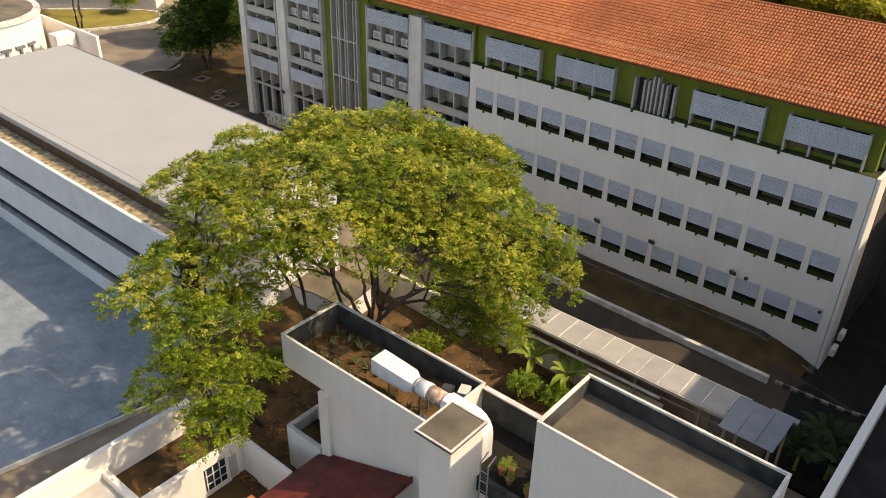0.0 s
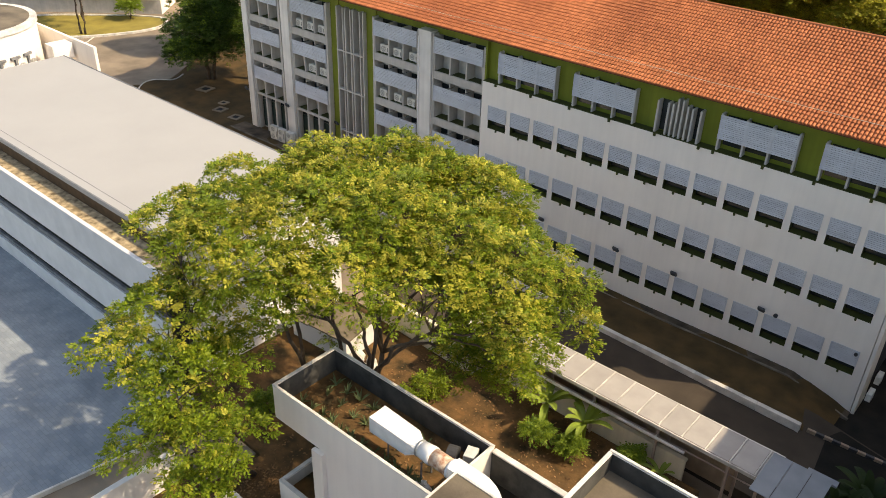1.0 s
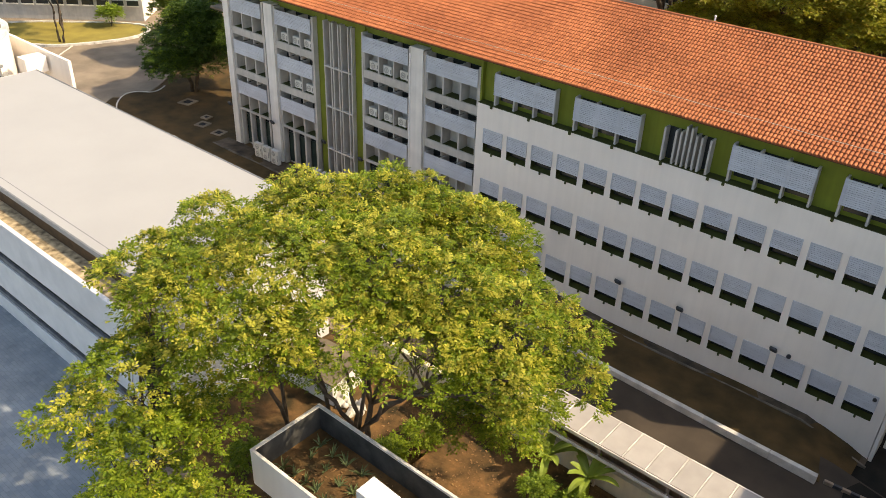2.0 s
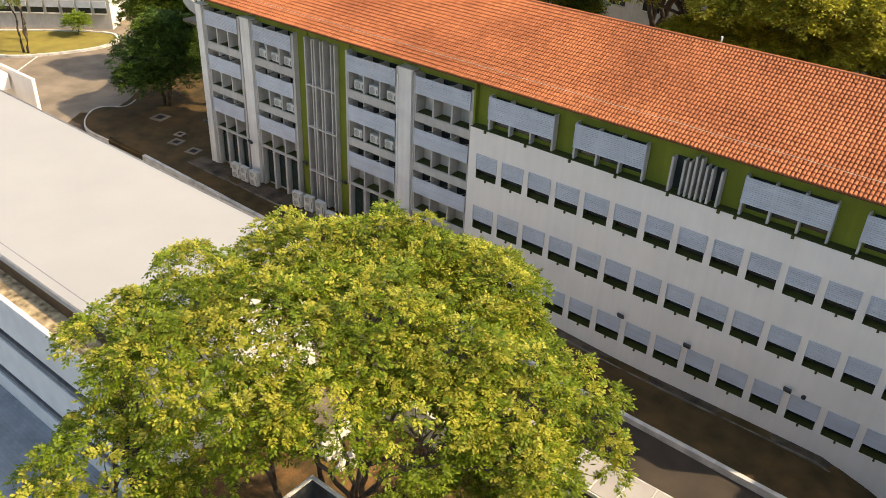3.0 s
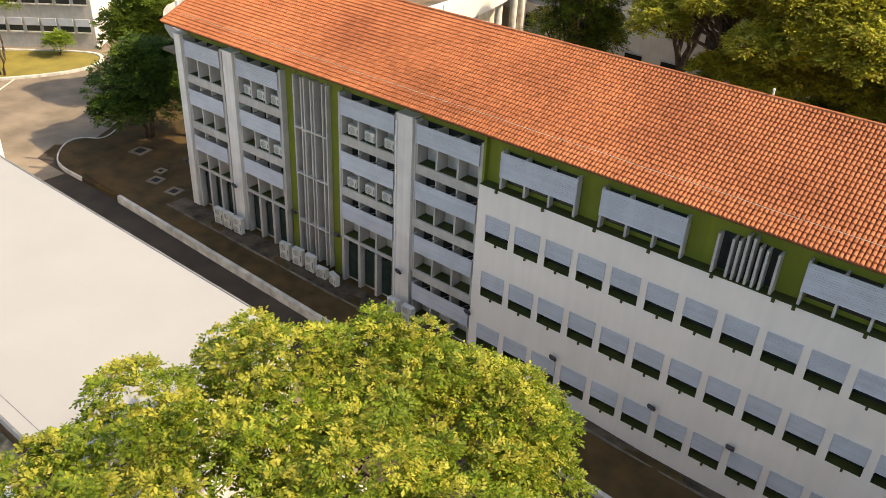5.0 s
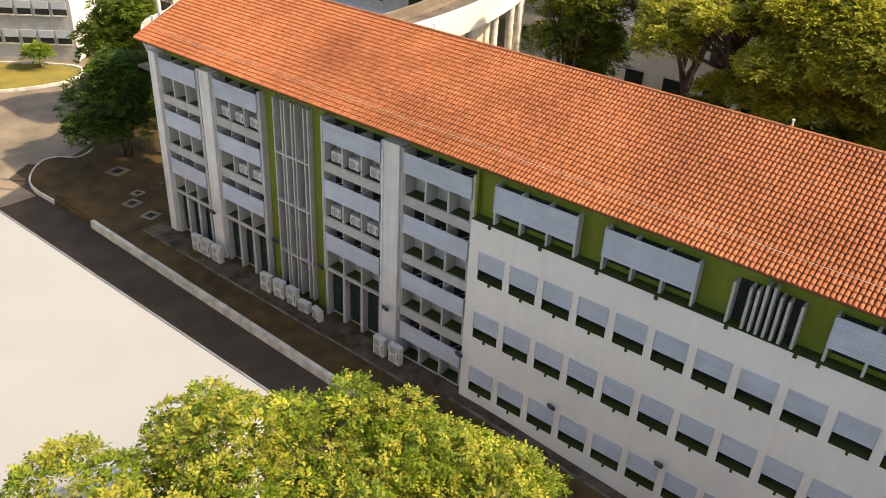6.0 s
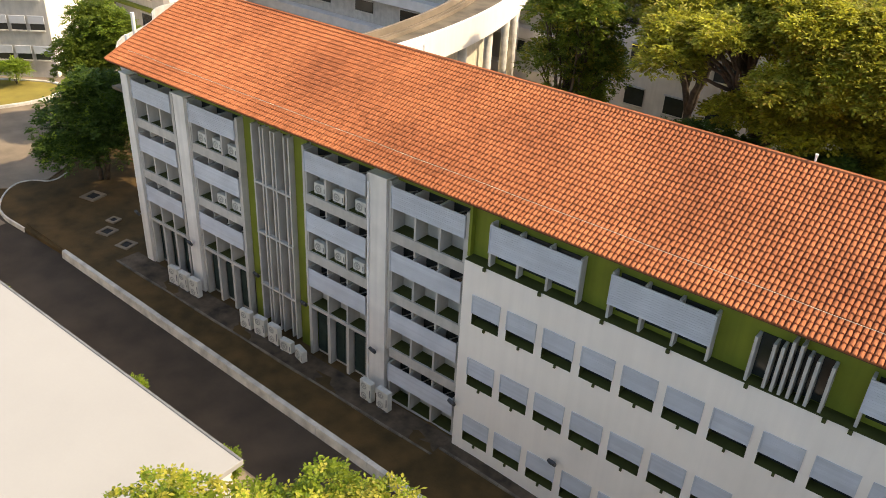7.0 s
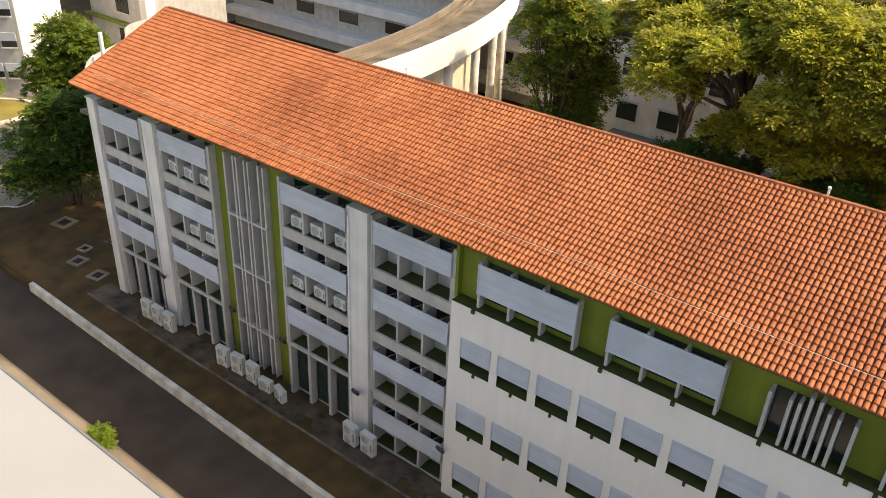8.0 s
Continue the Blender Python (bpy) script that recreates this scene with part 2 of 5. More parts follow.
def thing(name, at, label, category, group="", kind=""):
    ob = new(name)
    ob.matrix_basis = at if isinstance(at, Matrix) else pose(*at)
    return tagged(ob, label, category, group, kind)


rng = random.Random(7)


# ---- ground ----
def gz(x):
    """Height of the open ground: level, then falling gently towards +x."""
    return -0.95 - 1.35 * min(max((x + 4) / 32, 0), 1)


def rz(x):
    """Height of the road."""
    return -0.95 - 0.45 * min(max((x + 4) / 32, 0), 1) - 0.75 * min(max((x - 25.5) / 4, 0), 1)


def lz(x):
    """Height of the lawn strip beside the long building."""
    return -0.55 - 0.60 * min(max((x - 2) / 10, 0), 1) - 1.05 * min(max((x - 23.3) / 3.5, 0), 1)


def kz(x):
    """Height of the kerb's top."""
    return -0.50 - 0.50 * min(max((x - 1) / 12, 0), 1)


def ko(x):
    """How far the kerb and the lawn's edge drift away from the building."""
    return 0.12 - 0.024 * (x + 31)


def ground_sheet():
    bm = bmesh.new()
    xs = [-1500, -500, -250, -140, -90, -60, -40, -20, -4, 4, 12, 20, 28, 40, 80, 160, 400, 1500]
    ys = [-1500, -400, -150, -80, -45, -24, -8, 20, 60, 120, 250, 600, 1500]
    sheet(bm, [[(x, y, gz(x) - 0.06) for x in xs] for y in ys])
    return tagged(part("ground", bm, M_GRASS), "dry brownish grass and bare earth ground", "ground", kind="structure")


ground_sheet()


def strip(name, outline, dz, thick, material, label, category, height=gz, top=None):
    """A flat piece of ground over an outline, with an edge of its own."""
    bm = bmesh.new()
    n = len(outline)
    a = [bm.verts.new((x, y, height(x) + dz)) for x, y in outline]
    b = [bm.verts.new((x, y, height(x) + dz - thick)) for x, y in outline]
    bm.faces.new(a)
    for i in range(n):
        bm.faces.new((a[i], b[i], b[(i + 1) % n], a[(i + 1) % n]))
    bm.normal_update()
    bmesh.ops.triangulate(bm, faces=[f for f in bm.faces if len(f.verts) > 4], ngon_method="EAR_CLIP")
    return tagged(part(name, bm, material), label, category, kind="structure")


def band(name, x0, x1, y0, y1, dz, thick, material, label, category, height=gz, step=4.0):
    """A long strip along x that follows the ground."""
    bm = bmesh.new()
    xs = [x0 + (x1 - x0) * i / max(1, round((x1 - x0) / step)) for i in range(max(1, round((x1 - x0) / step)) + 1)]
    sheet(bm, [[(x, y, height(x) + z) for x in xs] for y, z in ((y0, dz - thick), (y0, dz), (y1, dz), (y1, dz - thick))])
    return tagged(part(name, bm, material), label, category, kind="structure")


band("road", -90, 31.2, -10.4, -2.4, 0.0, 0.9, M_ASPH, "dark grey asphalt service road beside the long building", "road", height=rz, step=0.5)


def lawn_strip():
    """The grass between kerb and wall, falling with the kerb on one side and the wall's foot on the other."""
    bm = bmesh.new()
    xs = [-36.5 + 63.0 * i / 60 for i in range(61)]

    def edge(x):
        return kz(x) - 1.0 * min(max((x - 24.9) / 1.6, 0), 1)

    sheet(bm, [[(x, -2.99 + ko(x), edge(x) - 1.2) for x in xs]] + [[(x, (-2.99 + ko(x)) * (1 - w) + 1.4 * w, edge(x) * (1 - w) + lz(x) * w + 0.05 * math.sin(0.9 * x + 5 * w) * math.sin(3.1 * w)) for x in xs] for w in (0, 0.18, 0.36, 0.5, 0.6, 1.0)])
    tagged(part("lawn_strip", bm, M_GRASS), "strip of dry brown grass along the building", "lawn", kind="structure")


lawn_strip()
band("pavement", -48, 1.5, -12.2, -7.7, 0.06, 0.4, M_PAVE, "sunlit concrete footway beside the road", "pavement")


def kerb_line():
    """Whitewashed retaining kerb between lawn strip and road, in cast lengths."""
    x = -31.0
    while x < 25.4:
        w = min(3.6, 25.4 - x)
        bm = bmesh.new()
        e = 0.015
        y1 = -3.0 + rng.uniform(-0.01, 0.01)
        pts = [(-3.40, -0.75), (-3.28, 0.10), (y1, 0.10), (y1, -0.5)]
        sheet(bm, [[(xx, y + ko(xx), (kz(xx) + z if z > 0 else min(gz(xx), kz(xx)) + z)) for xx in (x + e, x + w / 2, x + w - e)] for y, z in pts])
        for xx in (x + e, x + w - e):
            bm.faces.new([bm.verts.new((xx, y + ko(xx), (kz(xx) + z if z > 0 else min(gz(xx), kz(xx)) + z))) for y, z in pts])
        part("kerb_stone", bm, M_KERB, KERB)
        x += w


KERB = thing("kerb", (0, 0, 0), "whitewashed concrete retaining kerb along the road", "kerb", kind="structure")
kerb_line()
band("apron", -27.4, -0.3, -1.25, 0.3, 0.06, 0.5, M_APRON, "cracked concrete apron and drain at the wall's foot", "apron", height=lz, step=1.7)
band("apron", -0.297, 26.8, -0.62, 0.3, 0.06, 0.5, M_APRON, "dirty concrete gutter along the white wall", "apron", height=lz, step=1.7)
EDGING = thing("apron_edging", (0, 0, 0), "thin worn concrete edging of the apron", "edging", kind="structure")
for k in range(30):
    x0, y0 = -27.4 + 1.81 * k, -1.37 if k < 15 else -0.74
    bm = bmesh.new()
    sheet(bm, [[(x, y0 + dy, lz(x) + dz) for x in (x0 + 0.012, x0 + 1.798)] for dy, dz in ((0.0, -0.35), (0.0, 0.11), (0.115, 0.11), (0.115, -0.35))])
    part("edging_stone", bm, M_EDGE, EDGING)


# ---- the long building ----
FY, WY = 0.45, 1.35  # front of the louvres and the wall behind
EAVE_Y, EAVE_Z, RIDGE_Y, RIDGE_Z, BX0, BX1 = -0.20, 13.08, 6.6, 16.16, -26.75, 27.5
END = 26.75  # the gable end beside the white wall
main = thing("school_building", (0, 0, 0), "long four-storey white and green building with an orange tiled roof", "building")

# body
bm = bmesh.new()
box(bm, -26.0, 0.0, 1.55, 12.9, -3.0, 13.0)
box(bm, 0.0, END, 1.75, 12.9, -3.0, 13.0)
part("body_wall", bm, M_PILAR, main, "plain white rear and end walls")
# dark panel over the white end wall: painted shade
bpart("end_wall", (END + 0.003, END + 0.03, 1.3, 12.9, -3.0, 13.0), M_END_SHADE, main, "streaked end wall, its shade put into a dark colour")
bpart("corner_return", (END + 0.032, END + 0.22, 0.02, 1.9, -3.0, 10.2), M_WHITE, main, "white rendered corner of the end wall")
bpart("back_wall", (-25.95, -0.05, 1.35, 1.548, -1.5, 13.0), M_BACK, main, "pale recessed wall behind the louvres")


def louvre(name, parent, x0, x1, y, z0, z1, n, label):
    """A louvre screen: frame with tilted slats, each slat a piece."""
    bm = bmesh.new()
    t = 0.035
    box(bm, x0, x0 + t, y, y + 0.08, z0, z1)
    box(bm, x1 - t, x1, y, y + 0.08, z0, z1)
    box(bm, x0 + t, x1 - t, y + 0.02, y + 0.07, z1 - 0.03, z1)
    scr = part(name, bm, M_LOUV, parent, label)
    me = SLATS.get((round(x1 - x0, 3), round((z1 - z0) / n, 3)))
    h = (z1 - z0) / n
    if me is None:
        b2 = bmesh.new()
        w = x1 - x0 - 2 * t
        m = Matrix.Rotation(radians(-13), 4, "X")
        obox(b2, m, w, 0.012, h * 0.84)
        me = SLATS[(round(x1 - x0, 3), round(h, 3))] = mesh_of("slat", b2, M_LOUV)
    for i in range(n):
        part("slat", me, None, scr, at=pose((x0 + x1) / 2, y + 0.04, z0 + h * (i + 0.5)))
    return scr


SLATS = {}
PITCH = 3.41


def grid_bay(x0, x1, levels, fins=3, doors=True):
    """A bay: louvre screens, crate of fins and sills, with recessed wall and panes."""
    bay = part("bay", _bay_edges(x0, x1), M_GREY, main, "grey concrete side fins of a window bay")
    w = (x1 - x0) / fins
    for top in levels:
        louvre("louvre_screen", bay, x0 + 0.02, x1 - 0.02, FY - 0.10, top - 1.12, top, 11, "pale blue-grey metal louvre screen")
        last = doors and top == levels[-1]
        bm = bmesh.new()
        box(bm, x0, x1, FY, WY - 0.002, top - (2.58 if last else 2.95), top - 2.39)
        part("sill_beam", bm, [M_GREY], bay)
        bm = bmesh.new()
        box(bm, x0 + 0.06, x1 - 0.06, FY + 0.12, WY - 0.004, top - 2.386, top - 2.37)
        part("sill_top", bm, M_REVEAL, bay, "olive green painted sill")
        for i in range(fins + 1):
            x = x0 + w * i
            bm = bmesh.new()
            a, b = (x - 0.06, x + 0.06) if 0 < i < fins else ((x, x + 0.1) if i == 0 else (x - 0.1, x))
            box(bm, a, b, FY + 0.012, WY - 0.002, top - 2.368, top + 0.02)
            part("fin", bm, M_GREY, bay)
            if 0 < i < fins and not last:
                bm = bmesh.new()
                box(bm, a + 0.02, b - 0.02, FY + 0.02, WY - 0.01, top - 3.3, top - 2.952)
                part("short_fin", bm, M_GREY, bay)
        for i in range(fins):
            xa, xb = x0 + w * i + 0.1, x0 + w * (i + 1) - 0.1
            bm = bmesh.new()
            box(bm, xa, xb, WY - 0.06, WY - 0.004, top - 1.05, top - 0.05)
            part("clerestory_pane", bm, M_GLASS, bay, "dark glass strip")
            bm = bmesh.new()
            tube(bm, [(xa + 0.45 * w, FY - 0.05, top - 0.12), (xa + 0.45 * w + 0.12, WY - 0.07, top - 0.30)], 0.03, 6)
            part("bracket", bm, M_STEEL, bay)
    return bay


def _bay_edges(x0, x1):
    bm = bmesh.new()
    box(bm, x0 - 0.16, x0 - 0.003, FY - 0.02, WY, 2.7, 12.25)
    box(bm, x1 + 0.003, x1 + 0.2, FY - 0.02, WY, 2.7, 12.25)
    return bm


TOP = 12.05
TOPS = (TOP, TOP - PITCH, TOP - 2 * PITCH)
bays = [grid_bay(-25.4, -21.6, TOPS), grid_bay(-19.95, -15.9, TOPS), grid_bay(-10.55, -6.25, TOPS), grid_bay(-4.7, -0.35, TOPS + (TOP - 3 * PITCH + 0.05,), doors=False)]


def door_bay(x0, x1):
    """Ground floor: four slim columns and three tall dark double doors."""
    bm = bmesh.new()
    box(bm, x0, x1, 0.92, WY - 0.002, -0.7, -0.42)
    d = part("door_bay", bm, M_GREY, main, "concrete step under tall dark doors")
    w = (x1 - x0) / 3
    for i in range(4):
        x = x0 + w * i
        bm = bmesh.new()
        box(bm, x - 0.10, x + 0.10, FY + 0.01, 0.88, -0.7, 2.695)
        part("column", bm, M_GREY, d)
    for i in range(3):
        xa, xb = x0 + w * i + 0.1, x0 + w * (i + 1) - 0.1
        for xx0, xx1 in ((xa, (xa + xb) / 2 - 0.01), ((xa + xb) / 2 + 0.01, xb)):
            bm = bmesh.new()
            box(bm, xx0, xx1, 0.93, 0.99, -0.415, 2.1)
            box(bm, xx0 + 0.1, xx1 - 0.1, 0.92, 0.928, 0.5, 1.9)
            part("door_leaf", bm, M_DOOR, d, "dark green door leaf")
        bm = bmesh.new()
        box(bm, xa, xb, 0.94, 0.98, 2.15, 2.69)
        part("transom_pane", bm, M_GLASS, d)


for a, b in ((-25.4, -21.6), (-19.95, -15.9), (-10.55, -6.25)):
    door_bay(a, b)

# pilasters
for a, b in ((-26.25, -25.57), (-21.1, -20.14), (-5.95, -4.88)):
    bm = bmesh.new()
    box(bm, a, b, 0.28, 1.5, -1.2, 12.30)
    box(bm, a - 0.03, b + 0.08, 0.22, 1.5, 12.303, 12.38)
    part("pilaster", bm, M_PILAR, main, "white painted pilaster with a flat cap")
# green strips
for a, b in ((-15.68, -14.75), (-11.75, -10.73)):
    bpart("green_wall", (a, b, 0.85, 1.34, -0.8, EAVE_Z - 0.12), M_GREEN, main, "olive green painted wall strip")
bpart("green_frieze", (-26.0, -0.1, 0.95, 1.34, 12.15, EAVE_Z - 0.12), M_GREEN, main, "olive green frieze below the eaves")
bpart("green_strip", (-0.14, 0.0, 0.36, 1.34, 10.2, EAVE_Z - 0.12), M_GREEN, main)
bpart("grey_joint", (-0.14, -0.004, 0.42, 1.34, -0.6, 10.196), M_GUT, main, "dark grey joint beside the white wall")


def stair_fins(x0, x1, z0, z1):
    """Tall upright blades in front of the stair windows, with two crossbars a storey."""
    bm = bmesh.new()
    box(bm, x0, x1, 1.12, 1.34, z0, z1)
    s = part("stair_window", bm, M_GLASS, main, "dark stair window behind tall blades")
    for x in (x0 + 0.05, x0 + 0.72, x0 + 0.97, x0 + 1.55, x0 + 1.82, x0 + 2.55, x1 - 0.05):
        bm = bmesh.new()
        box(bm, x - 0.05, x + 0.05, 0.52, 1.11, z0, z1)
        part("blade", bm, M_GREY, s, "upright grey concrete blade")
    for z in (8.95, 5.85, 2.4):
        bm = bmesh.new()
        box(bm, x0, x1, 0.50, 0.75, z - 0.06, z + 0.06)
        part("crossbar", bm, M_GREY, s)


stair_fins(-14.72, -11.78, -0.2, 12.25)

# white wall with window openings
WIN_X = [0.60 + 1.86 * i for i in range(14)]
WIN_W, WIN_H = 1.47, 1.56
WIN_Z = (7.07, 3.62, 0.17)


def white_wall():
    xs = sorted({0.0, END, *WIN_X, *[x + WIN_W for x in WIN_X]})
    zs = sorted({-4.0, 10.2, *WIN_Z, *[z + WIN_H for z in WIN_Z]})
    bm = bmesh.new()
    Y0, Y1 = 0.0, 0.62

    def hole(i, j):
        return any(abs(xs[i] - x) < 1e-6 for x in WIN_X) and any(abs(zs[j] - z) < 1e-6 for z in WIN_Z)

    V = {}

    def v(i, j, y):
        if (i, j, y) not in V:
            V[i, j, y] = bm.verts.new((xs[i], y, zs[j]))
        return V[i, j, y]

    for i in range(len(xs) - 1):
        for j in range(len(zs) - 1):
            if not hole(i, j):
                bm.faces.new((v(i, j, Y0), v(i + 1, j, Y0), v(i + 1, j + 1, Y0), v(i, j + 1, Y0)))
            else:
                for a, b in (((i, j), (i + 1, j)), ((i + 1, j), (i + 1, j + 1)), ((i + 1, j + 1), (i, j + 1)), ((i, j + 1), (i, j))):
                    f = bm.faces.new((v(*a, Y0), v(*b, Y0), v(*b, Y1), v(*a, Y1)))
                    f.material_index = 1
    nx, nz = len(xs) - 1, len(zs) - 1
    for i in range(nx):
        bm.faces.new((v(i, nz, Y0), v(i + 1, nz, Y0), v(i + 1, nz, Y1), v(i, nz, Y1)))
    for j in range(nz):
        bm.faces.new((v(0, j, Y0), v(0, j + 1, Y0), v(0, j + 1, Y1), v(0, j, Y1)))
        bm.faces.new((v(nx, j, Y0), v(nx, j + 1, Y0), v(nx, j + 1, Y1), v(nx, j, Y1)))
    return part("white_wall", bm, [M_WHITE, M_REVEAL], main, "smooth white rendered wall with rows of windows")


wall = white_wall()
# solid block; the near-black colour stands in for unlit rooms
bpart("wall_core", (0.02, END - 0.02, 0.625, 1.74, -4.0, 10.19), M_DARK, main, "solid core behind the windows, room darkness put into its colour")
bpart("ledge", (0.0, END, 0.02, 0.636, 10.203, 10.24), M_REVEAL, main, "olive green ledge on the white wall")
bpart("upper_wall", (0.0, END - 0.3, 0.64, 1.74, 10.243, EAVE_Z - 0.12), M_GREEN, main, "olive green top-storey wall")


def wall_window():
    """One window: shade louvre above, dark pane behind, green sill, spout."""
    bm = bmesh.new()
    t = 0.03
    for x0, x1 in ((-0.02, t), (WIN_W - t, WIN_W + 0.02)):
        box(bm, x0, x1, -0.05, 0.04, 0.60, WIN_H + 0.02)
    box(bm, t, WIN_W - t, -0.06, 0.03, WIN_H - 0.01, WIN_H + 0.02)
    w = part("window", bm, M_LOUV, None, "window with a pale blue-grey louvre shade and green sill")
    b2 = bmesh.new()
    obox(b2, Matrix.Rotation(radians(-13), 4, "X"), WIN_W - 2 * t, 0.012, 0.086)
    me = mesh_of("slat", b2, M_LOUV)
    for i in range(9):
        part("slat", me, None, w, at=pose(WIN_W / 2, -0.015, 0.645 + 0.104 * i))
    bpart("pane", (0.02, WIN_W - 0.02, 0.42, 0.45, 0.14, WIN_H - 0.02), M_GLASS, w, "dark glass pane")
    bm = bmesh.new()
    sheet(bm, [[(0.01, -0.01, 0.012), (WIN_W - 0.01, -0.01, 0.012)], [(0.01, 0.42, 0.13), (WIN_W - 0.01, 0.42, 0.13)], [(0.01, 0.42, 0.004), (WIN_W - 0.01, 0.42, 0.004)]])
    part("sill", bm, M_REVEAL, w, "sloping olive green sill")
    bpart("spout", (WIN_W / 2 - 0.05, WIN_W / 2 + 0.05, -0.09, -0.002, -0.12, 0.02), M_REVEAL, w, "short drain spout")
    return w


proto = wall_window()
for k, z in enumerate(WIN_Z):
    for i, x in enumerate(WIN_X):
        if k or i:
            w = copy_thing(proto, pose(x, 0, z))
            w.parent = main
proto.matrix_basis = pose(WIN_X[0], 0, WIN_Z[0])
proto.parent = main

# top storey louvres
for x0, x1 in ((1.1, 5.5), (6.8, 11.0), (16.15, 20.4), (21.65, 25.9)):
    bm = bmesh.new()
    box(bm, x0 + 0.2, x1 - 0.2, 0.59, 0.637, 10.5, 12.2)
    tw = part("top_window", bm, M_GLASS, main, "dark top-storey window behind a louvre screen")
    louvre("louvre_screen", tw, x0, x1, 0.10, 10.92, 12.28, 13, "pale blue-grey metal louvre screen")
    for i in range(4):
        x = x0 + 0.05 + (x1 - x0 - 0.1) * i / 3
        bm = bmesh.new()
        box(bm, x - 0.055, x + 0.055, 0.19, 0.586, 10.245, 12.34)
        part("fin", bm, M_GREY, tw, "grey concrete fin")
    for i in range(3):
        x = x0 + 0.75 + (x1 - x0 - 0.1) * i / 3
        bm = bmesh.new()
        tube(bm, [(x, 0.18, 12.1), (x + 0.1, 0.58, 12.0)], 0.03, 6)
        part("bracket", bm, M_STEEL, tw)
    for i in range(2):
        bpart("spout", (x0 + 1.4 * i * 2 - 0.07, x0 + 1.4 * i * 2 + 0.07, -0.10, -0.003, 10.07, 10.23), M_REVEAL, tw)
bm = bmesh.new()
box(bm, 12.52, 15.02, 0.59, 0.637, 10.3, 12.12)
tw = part("top_window", bm, M_GLASS, main, "dark opening behind upright blades")
for x, top in ((12.46, 12.14), (13.1, 12.14), (13.38, 12.14), (13.66, 12.5), (13.95, 12.5), (14.25, 12.2), (14.55, 12.15), (15.04, 12.15)):
    bm = bmesh.new()
    box(bm, x - 0.055, x + 0.055, 0.10, 0.586, 10.245, top)
    part("blade", bm, M_GREY, tw, "upright grey blade")
for x in (12.6, 15.3):
    bpart("spout", (x - 0.07, x + 0.07, -0.10, -0.003, 10.07, 10.23), M_REVEAL, tw)


# roof
def roof_pt(x, s, up=0.0):
    """A point of the front slope: s metres up from the eave, raised square to it."""
    a = math.atan2(RIDGE_Z - EAVE_Z, RIDGE_Y - EAVE_Y)
    return (x, EAVE_Y + s * math.cos(a) - up * math.sin(a), EAVE_Z + s * math.sin(a) + up * math.cos(a))


SLOPE = math.hypot(RIDGE_Y - EAVE_Y, RIDGE_Z - EAVE_Z)
bm = bmesh.new()
prof = [(EAVE_Y, EAVE_Z), (RIDGE_Y, RIDGE_Z), (2 * RIDGE_Y - EAVE_Y, EAVE_Z), (2 * RIDGE_Y - EAVE_Y, EAVE_Z - 0.06), (RIDGE_Y, RIDGE_Z - 0.14), (EAVE_Y, EAVE_Z - 0.06)]
ends = [[bm.verts.new((x, y, z)) for y, z in prof] for x in (BX0, BX1)]
for i in range(6):
    bm.faces.new((ends[0][i], ends[1][i], ends[1][(i + 1) % 6], ends[0][(i + 1) % 6]))
bm.faces.new(ends[0])
bm.faces.new(ends[1][::-1])
ROOF = part("roof", bm, M_TILEBED, main, "orange clay tiled gable roof")
bpart("fascia", (BX0 + 0.05, BX1 - 0.05, EAVE_Y + 0.03, EAVE_Y + 0.07, EAVE_Z - 0.11, EAVE_Z - 0.061), M_WOOD_SHADE, ROOF, "dark timber fascia")
bm = bmesh.new()
sheet(bm, [[(x, y, z) for x in (BX0 + 0.1, BX1 - 0.1)] for y, z in ((EAVE_Y + 0.08, EAVE_Z - 0.11), (1.36, EAVE_Z - 0.09))])
part("soffit", bm, M_GREEN, ROOF, "green soffit")
for x in (-25.99, END - 0.01):
    bm = bmesh.new()
    bm.faces.new([bm.verts.new((x, y, z)) for y, z in ((0.6, 13.0), (12.6, 13.0), (RIDGE_Y, RIDGE_Z - 0.2))])
    part("gable", bm, M_PILAR, ROOF)


# ---- flat-roofed hall ----
hall = thing("hall_building", (0, 0, 0), "low white hall with a flat pale roof and stepped front", "building")
bpart("body_wall", (-34.3, -0.6, -23.0, -12.5, -1.4, 6.75), M_STEP, hall)
bpart("roof_slab", (-33.5, -0.4, -23.05, -12.1, 6.753, 7.0), M_ROOFA, hall, "pale smooth flat roof membrane", 0.02)
for y0, y1 in ((-12.22, -12.12), (-23.03, -22.92)):
    bpart("edge_flashing", (-33.48, -0.42, y0, y1, 7.003, 7.03), M_GUT, hall, "grey metal edge flashing")
bpart("membrane_seam", (-33.4, -0.5, -22.42, -22.39, 7.002, 7.008), M_GUT, hall)
# shadow gap below the slab, painted dark brown
bpart("gutter_wall", (-34.3, -0.6, -23.012, -23.003, 6.053, 6.74), M_WOOD_SHADE, hall, "wall face under the roof edge, shade put into its colour")
bpart("gutter_floor", (-34.3, -0.5, -24.1, -23.014, 5.8, 6.05), M_GRAVEL, hall, "sandy gravel gutter strip")
bpart("front_band", (-34.3, -0.5, -24.35, -24.1, 3.95, 6.15), M_STEP, hall, "white parapet band", 0.02)
# the grooves between the bands get their shade from this dark core
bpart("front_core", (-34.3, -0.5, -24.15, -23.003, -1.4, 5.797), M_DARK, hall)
bpart("shade_ledge", (-34.3, -0.5, -24.30, -24.153, 3.2, 3.5), M_GUT, hall, "grey recessed ledge")
